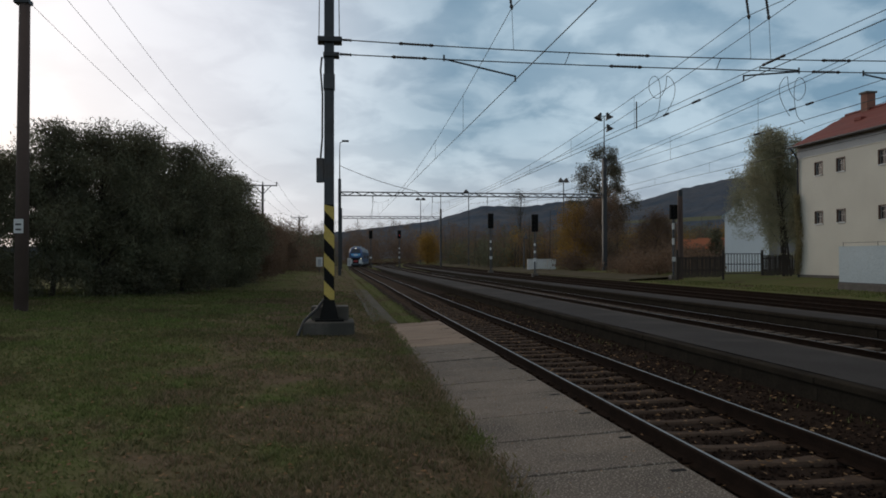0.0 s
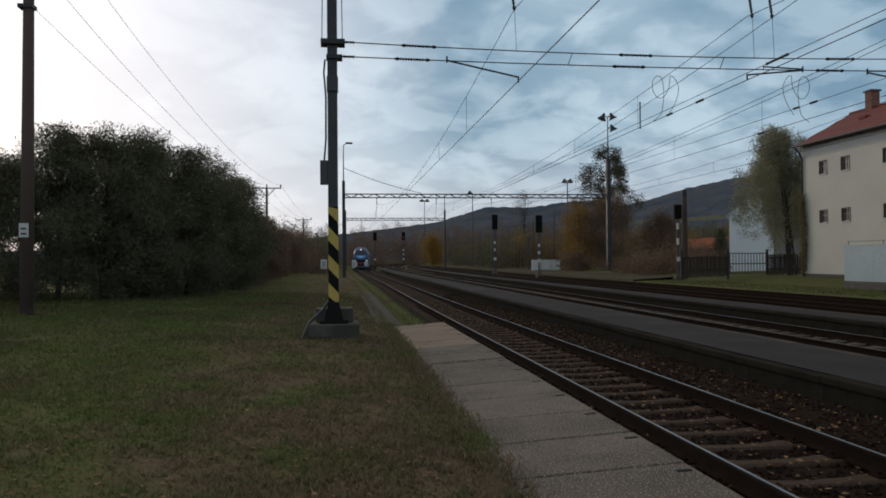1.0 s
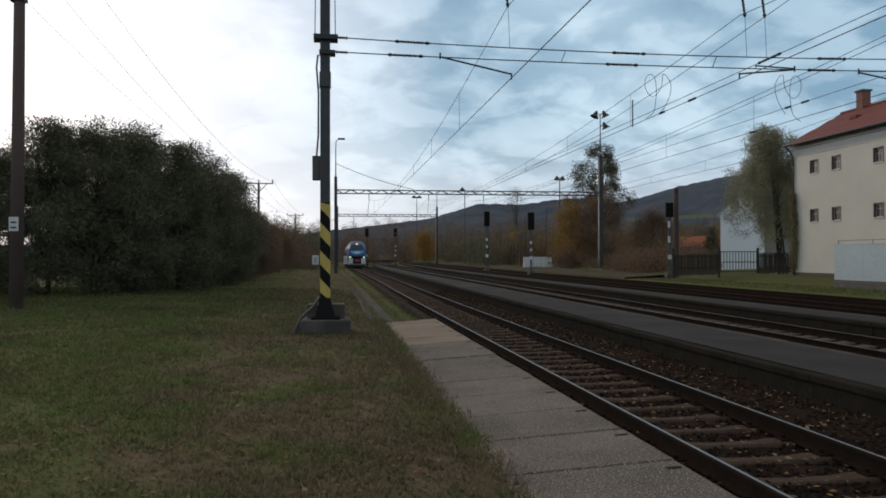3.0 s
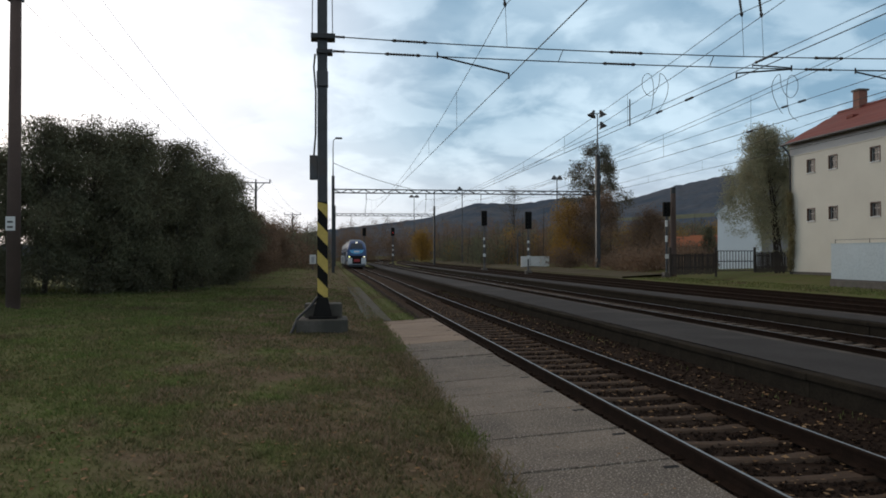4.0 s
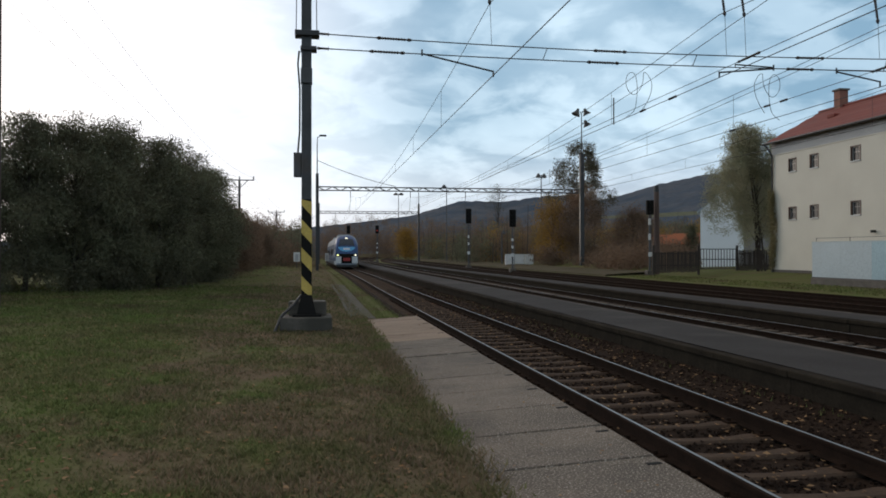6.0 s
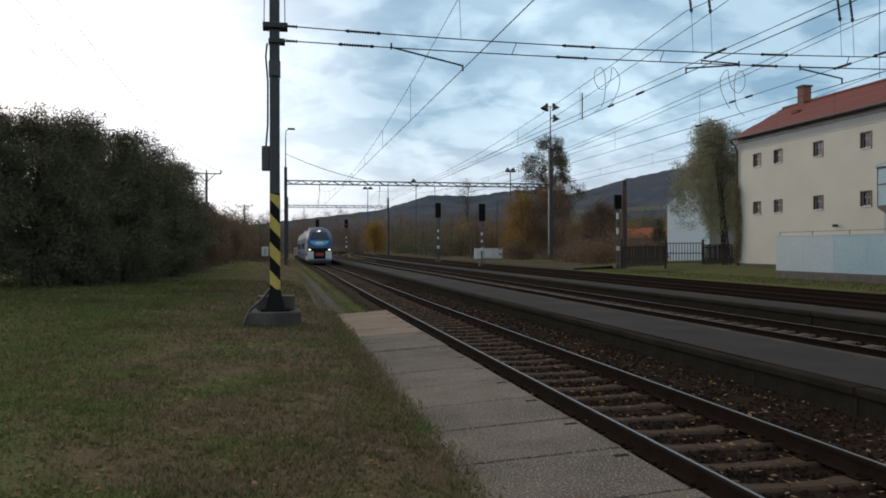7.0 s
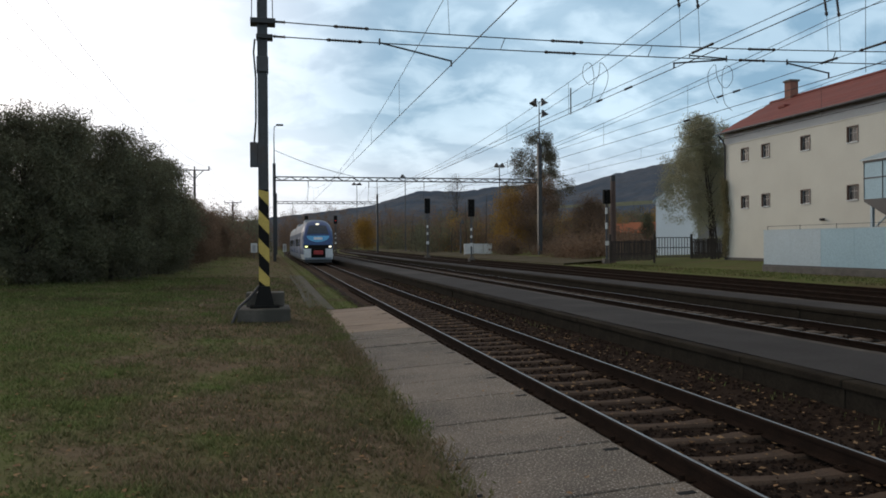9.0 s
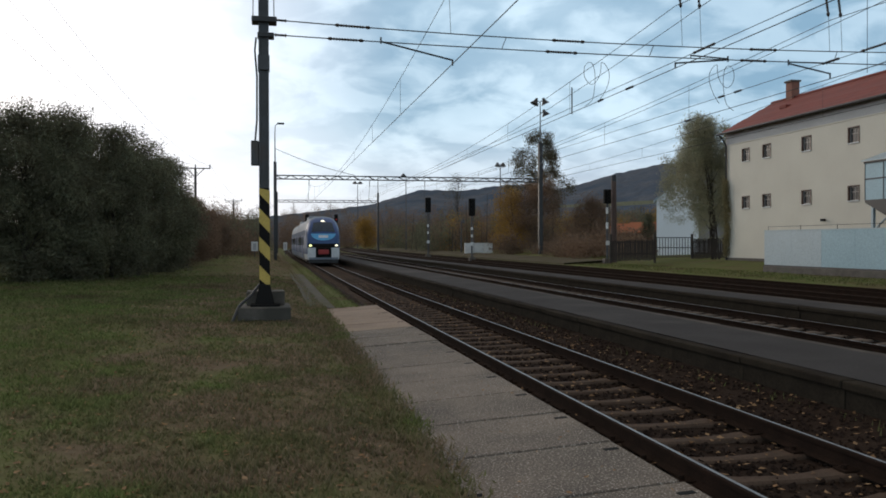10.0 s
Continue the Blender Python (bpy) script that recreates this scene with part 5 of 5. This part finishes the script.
# ---- the train ----
def make_train():
    """A two-car diesel unit with a rounded blue nose; the nose's tip is at the origin, the body runs to +y."""
    t = root("train", (4.16, 165, 0), "blue and white two-car diesel railcar with headlamps lit", "train")
    W2, H0, H1, L = 1.44, 0.45, 4.05, 43.7

    def section(y):
        """Outline of the body at y metres behind the nose: half width and roof height shrink at the nose."""
        k = min(1.0, max(0.0, y / 2.2))
        e = math.sqrt(max(0.0, 1 - (1 - k) ** 2))
        return W2 * (0.88 + 0.12 * e), 2.2 + (H1 - 2.2) * (0.12 + 0.88 * e ** 0.8)

    def outline(w, top, n=10):
        pts = [(w * 0.94, H0), (w, 0.9), (w, 2.1)]
        for i in range(n + 1):
            a = i / n * math.pi / 2
            pts.append((w * math.cos(a) ** 0.55, 2.1 + (top - 2.1) * math.sin(a) ** 0.75))
        return pts
    ys = [0.0, 0.12, 0.3, 0.55, 0.9, 1.3, 1.75, 2.2, 3.5]
    rings = [outline(*section(y)) for y in ys]

    def lean(y, z):
        # the windscreen rakes back above the bumper
        return y + max(0.0, z - 1.5) ** 1.7 * 0.16 * max(0.0, 1 - y / 3.5)

    def skin(name, ring_list, y_list, material, parent, cap=False, zlo=-9.0, zhi=99.0, out=0.0):
        v, f = [], []
        for r, y in zip(ring_list, y_list):
            full = [*r, *[(-x, z) for x, z in reversed(r[:-1])]]
            v += [(x * (1 + out), lean(y, z) - out, z) for x, z in full]
        n = len(full)
        for j in range(len(y_list) - 1):
            for i in range(n - 1):
                q = (j * n + i, (j + 1) * n + i, (j + 1) * n + i + 1, j * n + i + 1)
                zz = sum(v[k][2] for k in q) / 4
                if zlo <= zz < zhi: f.append(q)
        if cap: f.append(tuple(range(n - 1, -1, -1))) if zlo < 0 else None
        ob = raw(name, v, f, material, parent, smooth=True)
        return ob
    nose = skin("nose", rings, ys, M_TRAINSIDE, t, zlo=1.4, zhi=2.95)
    tagged(nose, "dark blue window band of the nose")
    tagged(skin("nose_skirt", rings, ys, M_TRAINWHITE, t, zhi=1.4), "white lower side of the nose")
    tagged(skin("nose_roof", rings, ys, M_TRAINGREY, t, zlo=2.95), "silver roof of the nose")
    # face: built of strips between the half outlines of the first ring
    full0 = rings[0]
    def halfw(z):
        for (xa, za), (xb, zb) in zip(full0, full0[1:]):
            if za <= z <= zb and zb > za: return xa + (xb - xa) * (z - za) / (zb - za)
        return 0.05

    def face(name, z0, z1, x0, x1, material, out, n=6, lab=""):
        """A curved panel on the nose between two heights; x0 and x1 are shares of the half width."""
        vv, ff = [], []
        for j in range(n + 1):
            z = z0 + (z1 - z0) * j / n
            w = halfw(min(z, 2.35)) if z < 2.36 else None
            for i in range(n + 1):
                u = x0 + (x1 - x0) * i / n
                vv.append((u * (w or 1.0), lean(0, z) - 0.10 * (1 - u * u) - out, z))
        for j in range(n):
            for i in range(n):
                a = j * (n + 1) + i
                ff.append((a, a + 1, a + n + 2, a + n + 1))
        o = raw(name, vv, ff, material, t, smooth=True)
        return tagged(o, lab)
    face("front_panel", 0.45, 2.36, -1, 1, M_TRAINGREY, 0.0)
    # raked windscreen surface follows the nose: height to distance behind the tip
    def nose_y(x, z):
        lo, hi = 0.0, 3.5
        for _ in range(30):
            y = (lo + hi) / 2
            w, top = section(y)
            inside = z < 2.1 + (top - 2.1) * max(0.0, 1 - (min(abs(x), w) / w) ** (2 / 0.55)) ** 0.375 and abs(x) <= w
            if inside: hi = y
            else: lo = y
        return lean(hi, z)

    def patch(name, pts_fn, nx, nz, material, out, lab=""):
        vv, ff = [], []
        for j in range(nz + 1):
            for i in range(nx + 1):
                x, z = pts_fn(i / nx * 2 - 1, j / nz)
                vv.append((x * (1 + out * 0.3), nose_y(x, z) - 0.10 * max(0.0, 1 - (x / 1.25) ** 2) * min(1.0, max(0.0, 3.0 - z)) - out, z))
        for j in range(nz):
            for i in range(nx):
                a = j * (nx + 1) + i
                ff.append((a, a + 1, a + nx + 2, a + nx + 1))
        o = raw(name, vv, ff, material, t, smooth=True)
        return tagged(o, lab)
    patch("face_mask", lambda u, k: (u * 1.41 * math.sqrt(1 - 0.86 * max(0.0, (k - 0.40) / 0.60) ** 2.4) * (0.88 + 0.12 * min(1.0, k * 3)), 1.40 + 2.56 * k), 20, 24, M_TRAINBLUE, 0.03, "deep blue front mask")
    patch("windscreen", lambda u, k: (u * (1.02 - 0.20 * k - 0.06 * u * u), 2.70 + 0.80 * k + 0.06 * (1 - u * u)), 12, 8, M_TRAINGLASS, 0.06, "dark raked windscreen")
    patch("emblem", lambda u, k: (u * 1.0, 2.60 - 0.56 * (1 - k) * math.sqrt(max(0.0, 1 - u * u * 0.98)) - 0.02), 14, 5, M_TRAINLIGHT, 0.05, "pale blue bow-shaped emblem")
    patch("emblem_mark", lambda u, k: (u * 0.38, 2.24 + 0.22 * k), 4, 2, M_TRAINWHITE, 0.07, "white mark")
    patch("lamp_band", lambda u, k: (u * 1.24, 1.44 + 0.32 * k), 10, 2, M_BLACK, 0.045, "black band between the headlamps")
    for s in (-1, 1):
        patch("white_cheek", lambda u, k, s=s: (s * (0.955 + u * 0.315), 0.62 + 0.80 * k), 5, 5, M_TRAINWHITE, 0.06, "white lower cheek")
        bm = bmesh.new(); add_ball(bm, (s * 1.06, -0.06, 1.60), 0.11, 1.3, 0.9, 0.8)
        part("headlamp", bm, M_GREENLAMP if s < 0 else M_HEADLAMP, t, "lit headlamp")
    box("coupler_box", (-0.62, -0.16, 0.62, 0.62, 0.1, 1.45), M_BLACK, t, 0.05, "black coupler recess")
    box("coupler", (-0.42, -0.30, 0.88, 0.42, -0.1, 1.26), M_REDPAINT, t, 0.05, "red coupler")
    bm = bmesh.new(); add_ball(bm, (0, 1.0, 3.72), 0.14, 1.3, 0.6, 0.8)
    part("top_headlamp", bm, M_HEADLAMP, t, "lit top headlamp").location = (0, nose_y(0, 3.62) - 1.0 - 0.02, -0.1)
    box("snowplough", (-1.2, 0.0, 0.14, 1.2, 0.3, 0.44), M_DARKSTEEL, t, 0.05)
    # two car bodies
    for a, b in ((3.5, 21.5), (22.1, L)):
        w, top = W2, H1
        r = outline(w, top)
        full = [*r, *[(-x, z) for x, z in reversed(r[:-1])]]
        n = len(full)
        for name, lo, hi, m in (("lower_body", 0.0, 1.5, M_TRAINGREY), ("window_band", 1.5, 2.9, M_TRAINSIDE), ("roof", 2.9, 9, M_TRAINGREY)):
            v, f = [], []
            for y in (a, b): v += [(x, y, z) for x, z in full]
            for i in range(n - 1):
                zz = (full[i][1] + full[i + 1][1]) / 2
                if lo <= zz < hi: f.append((i, i + n, i + 1 + n, i + 1))
            o = raw(name, v, f, m, t, smooth=True)
        box("car_end", (-1.3, b - 0.05, 0.5, 1.3, b, 3.6), M_TRAINGREY, t)
        y = a + 1.0
        while y + 1.7 < b:
            for s in (-1, 1):
                box("side_window", (s * 1.448 - 0.006, y, 1.62, s * 1.448 + 0.006, y + 1.5, 2.35), M_TRAINGLASS, t)
            y += 2.0
        for yy in (a + 3, b - 4):
            for s in (-1, 1): box("side_door", (s * 1.45 - 0.008, yy, 0.55, s * 1.45 + 0.008, yy + 1.3, 2.5), M_TRAINBLUE, t)
        box("roof_unit", (-0.8, a + 4, 3.9, 0.8, a + 9, 4.25), M_TRAINGREY, t, 0.08)
        box("underframe", (-1.2, a, 0.25, 1.2, b, 0.5), M_DARKSTEEL, t)
    box("gangway", (-1.1, 21.4, 0.5, 1.1, 22.2, 3.5), M_DARKSTEEL, t)
    # wheels turn on their bogies
    wheels = []
    bm = bmesh.new()
    for s in (-1, 1):
        add_rod(bm, (s * 0.68, 0, 0), (s * 0.82, 0, 0), 0.42, n=20)
        add_rod(bm, (s * 0.82, 0.18, 0), (s * 0.84, 0.18, 0), 0.08, n=6)
    add_rod(bm, (-0.7, 0, 0), (0.7, 0, 0), 0.09)
    me = finish(bm, "wheelset", M_DARKSTEEL)
    for y in (2.6, 5.1, 20.6, 23.1, 37.5, 40.0):
        o = new("wheelset", me); o.parent = t; o.location = (0, y, 0.42)
        wheels.append(o)
    for y in (3.85, 21.85, 38.75): box("bogie", (-1.05, y - 1.7, 0.3, 1.05, y + 1.7, 0.62), M_DARKSTEEL, t, 0.05)
    return t, wheels


TRAIN, WHEELS = make_train()


# ---- ground cover ----
def ground_z(x, y):
    return lawn(x) + rise(y) + (noise.noise(Vector((x * 0.5, y * 0.4, 0))) * 0.035 if -40 < x < 1 else 0)


def make_grass():
    rng = np.random.default_rng(9)
    v, f = [], []
    n = 200000
    ys = 2.6 + 42 * rng.random(n) ** 2.0
    xs = 1.45 - (1.5 + ys * 0.62) * rng.random(n)
    ys = np.concatenate([ys, rng.uniform(-7, 12, 60000)])
    xs = np.concatenate([xs, rng.uniform(-9, 1.45, 60000)])
    n = len(xs)
    keep = 0.5 + 0.5 * np.array([noise.noise(Vector((x * 0.7, y * 0.5, 7))) for x, y in zip(xs, ys)])
    for x, y, k, r in zip(xs, ys, keep, rng.random((n, 4))):
        if r[3] > k * 1.5 or (x > 1.2 and y > 24.5): continue
        z = ground_z(x, y)
        tuft = 0.5 + 0.9 * noise.noise(Vector((x * 3.3, y * 2.6, 3)))
        if r[0] > 0.50 + tuft: continue
        h = (0.012 + 0.036 * r[0]) * (0.35 + k + 0.5 * max(0, tuft)) * (1 + 0.03 * max(0.0, y))
        a = r[1] * 6.283
        w = 0.006 + 0.0011 * max(0.5, y)
        ca, sa = math.cos(a) * w, math.sin(a) * w
        b = (r[2] - 0.5) * 1.6 * h
        i = len(v)
        v += [(x - ca, y - sa, z - 0.005), (x + ca, y + sa, z - 0.005), (x + sa * 0.5 + b, y - ca * 0.5 + b * 0.5, z + h)]
        f.append((i, i + 1, i + 2))
    # coarser blades stand for the turf further off
    for x, y, r in zip(rng.uniform(-8, 1.3, 9000), 26 + 95 * rng.random(9000) ** 1.5, rng.random((9000, 3))):
        z, h, w, a = ground_z(x, y), 0.02 + 0.04 * r[0], 0.02 + 0.0006 * y, r[1] * 6.283
        i = len(v)
        v += [(x - math.cos(a) * w, y - math.sin(a) * w, z - 0.01), (x + math.cos(a) * w, y + math.sin(a) * w, z - 0.01), (x + (r[2] - 0.5) * 0.08, y, z + h)]
        f.append((i, i + 1, i + 2))
    o = raw("grass", v, f, M_GRASS)
    tagged(o, "short autumn grass of the meadow", "grass", kind="stuff")
    # rank grass along the slabs, the plinth and the far bank
    v, f = [], []
    spots = [(1.44 + rng.normal(0, 0.10), 3 + 22 * rng.random()) for _ in range(5200)] + [(MAST[0] + rng.choice((-0.72, 0.72)) + rng.normal(0, 0.06), MAST[1] - 0.8 + 1.5 * rng.random()) for _ in range(500)] + [(MAST[0] + rng.uniform(-0.8, 0.8), MAST[1] - 0.78 + rng.normal(0, 0.05)) for _ in range(500)] + [(23.4 + 3.4 * rng.random(), 26 + 60 * rng.random()) for _ in range(9000)] + [(6.15 + rng.normal(0, 0.1), 5 + 40 * rng.random() ** 1.3) for _ in range(500)] + [(rng.choice((1.42, 2.12, 2.58)) + rng.normal(0, 0.10), 24.6 + 55 * rng.random() ** 1.4) for _ in range(3600)]
    for x, y in spots:
        z = max(ground_z(x, y), -0.09 if x < 2 else -0.11 if x < 7 else -9)
        h = rng.uniform(0.02, 0.065) * (1.4 if x > 20 else 1)
        a, b = rng.uniform(0, 6.283), rng.normal(0, 0.05)
        w = 0.012 if x < 20 else 0.05
        i = len(v)
        v += [(x - math.cos(a) * w, y - math.sin(a) * w, z - 0.02), (x + math.cos(a) * w, y + math.sin(a) * w, z - 0.02), (x + b, y + b, z + h)]
        f.append((i, i + 1, i + 2))
    o = raw("rank_grass", v, f, M_GRASS)
    tagged(o, "longer grass tufts along edges and bank", "grass", kind="stuff")


make_grass()


def bed_z(x, y=0):
    return -0.195 if x < 5.62 else -0.205 + 0.135 * (x - 5.62) / 0.7


def scatter_leaves(name, n, x0, x1, y0, y1, zf, size, seed, label, power=1.6):
    rng = np.random.default_rng(seed)
    ys = y0 + (y1 - y0) * rng.random(n) ** power
    xs = rng.uniform(x0, x1, n)
    v, f = [], []
    for x, y in zip(xs, ys):
        z = zf(x, y) + 0.006 + 0.012 * rng.random()
        a, s = rng.uniform(0, 6.283), size * rng.uniform(0.5, 1.4)
        ca, sa = math.cos(a) * s, math.sin(a) * s
        t = rng.normal(0, 0.35, 4) * s
        i = len(v)
        v += [(x + ca, y + sa, z + abs(t[0])), (x - sa * 0.6, y + ca * 0.6, z + abs(t[1])), (x - ca, y - sa, z + abs(t[2])), (x + sa * 0.6, y - ca * 0.6, z + abs(t[3]))]
        f.append((i, i + 1, i + 2, i + 3))
    o = raw(name, v, f, M_LITTER)
    tagged(o, label, "leaves", kind="stuff")


scatter_leaves("fallen_leaves", 5200, -6, 1.4, 2.8, 26, ground_z, 0.026, 31, "brown fallen leaves scattered on the grass")
scatter_leaves("fallen_leaves", 2600, 3.3, 6.2, 3.0, 40, lambda x, y: bed_z(x) + 0.025, 0.030, 32, "brown fallen leaves between the rails", 1.3)
scatter_leaves("fallen_leaves", 160, 1.5, 3.1, 3.0, 22, lambda x, y: -0.09, 0.022, 33, "few fallen leaves on the concrete slabs")


def make_stones():
    """Loose ballast stones round the near tracks."""
    rng = np.random.default_rng(40)
    v, f = [], []
    n = 26000
    ys = 3.0 + 42 * rng.random(n) ** 1.8
    ys[:5000] = rng.uniform(-7, 3.2, 5000)
    pick = rng.random(n)
    xs = np.where(pick < 0.72, rng.uniform(3.2, 6.28, n), rng.uniform(8.4, 12.7, n))
    for x, y in zip(xs, ys):
        near = abs((y + 6.32 + 0.345) % 0.69 - 0.345)
        if near < 0.13 and (abs(x - 4.16) < 1.3 or abs(x - 10.62) < 1.3) and rng.random() < 0.93: continue
        z = (bed_z(x) if x < 7 else -0.1) + rng.uniform(-0.006, 0.012)
        s = rng.uniform(0.014, 0.034)
        p = rng.normal(0, 1, (6, 3)) * 0.25 + np.array([(1, 0, 0), (-1, 0, 0), (0, 1, 0), (0, -1, 0), (0, 0, 0.8), (0, 0, -0.8)])
        i = len(v)
        v += [(x + a * s, y + b * s, z + c * s) for a, b, c in p]
        f += [(i + a, i + b, i + c) for a, b, c in ((0, 2, 4), (2, 1, 4), (1, 3, 4), (3, 0, 4), (2, 0, 5), (1, 2, 5), (3, 1, 5), (0, 3, 5))]
    o = raw("ballast_stones", v, f, M_STONE)
    tagged(o, "loose rusty brown ballast stones", "stones", kind="stuff")


make_stones()


def motions():
    """The train brakes towards the station; its wheels roll."""
    stops = ((0, 165.0, -4.0), (0.5, 158.2, -3.4), (1, 151.7, -2.6), (1.5, 145.3, -1.8), (2, 138.9, -1.2), (2.5, 132.7, -0.7), (3, 127.0, -0.4), (3.5, 121.8, -0.2), (4, 117.0, 0), (4.5, 112.4, 0), (5, 107.8, 0), (5.5, 103.2, 0), (6, 98.6, 0), (6.5, 94.0, 0), (7, 89.6, 0), (7.5, 85.7, 0), (8, 82.0, 0), (8.5, 77.9, 0), (9, 74.2, 0), (9.5, 70.9, 0), (10, 67.9, 0))
    walk(TRAIN, [(t, pose(4.16 + bend(y), y, rise(y) * 0.85, 0, 0, r)) for t, y, r in stops])
    for wh in WHEELS:
        rows, n = [], 300
        for i in range(n + 1):
            t = 10.0 * i / n
            y = float(np.interp(t, [s[0] for s in stops], [s[1] for s in stops]))
            rows.append((t, pose(0, wh.location.y, 0.42, math.degrees((165.0 - y) / 0.42), 0, 0)))
        walk(wh, rows)


motions()
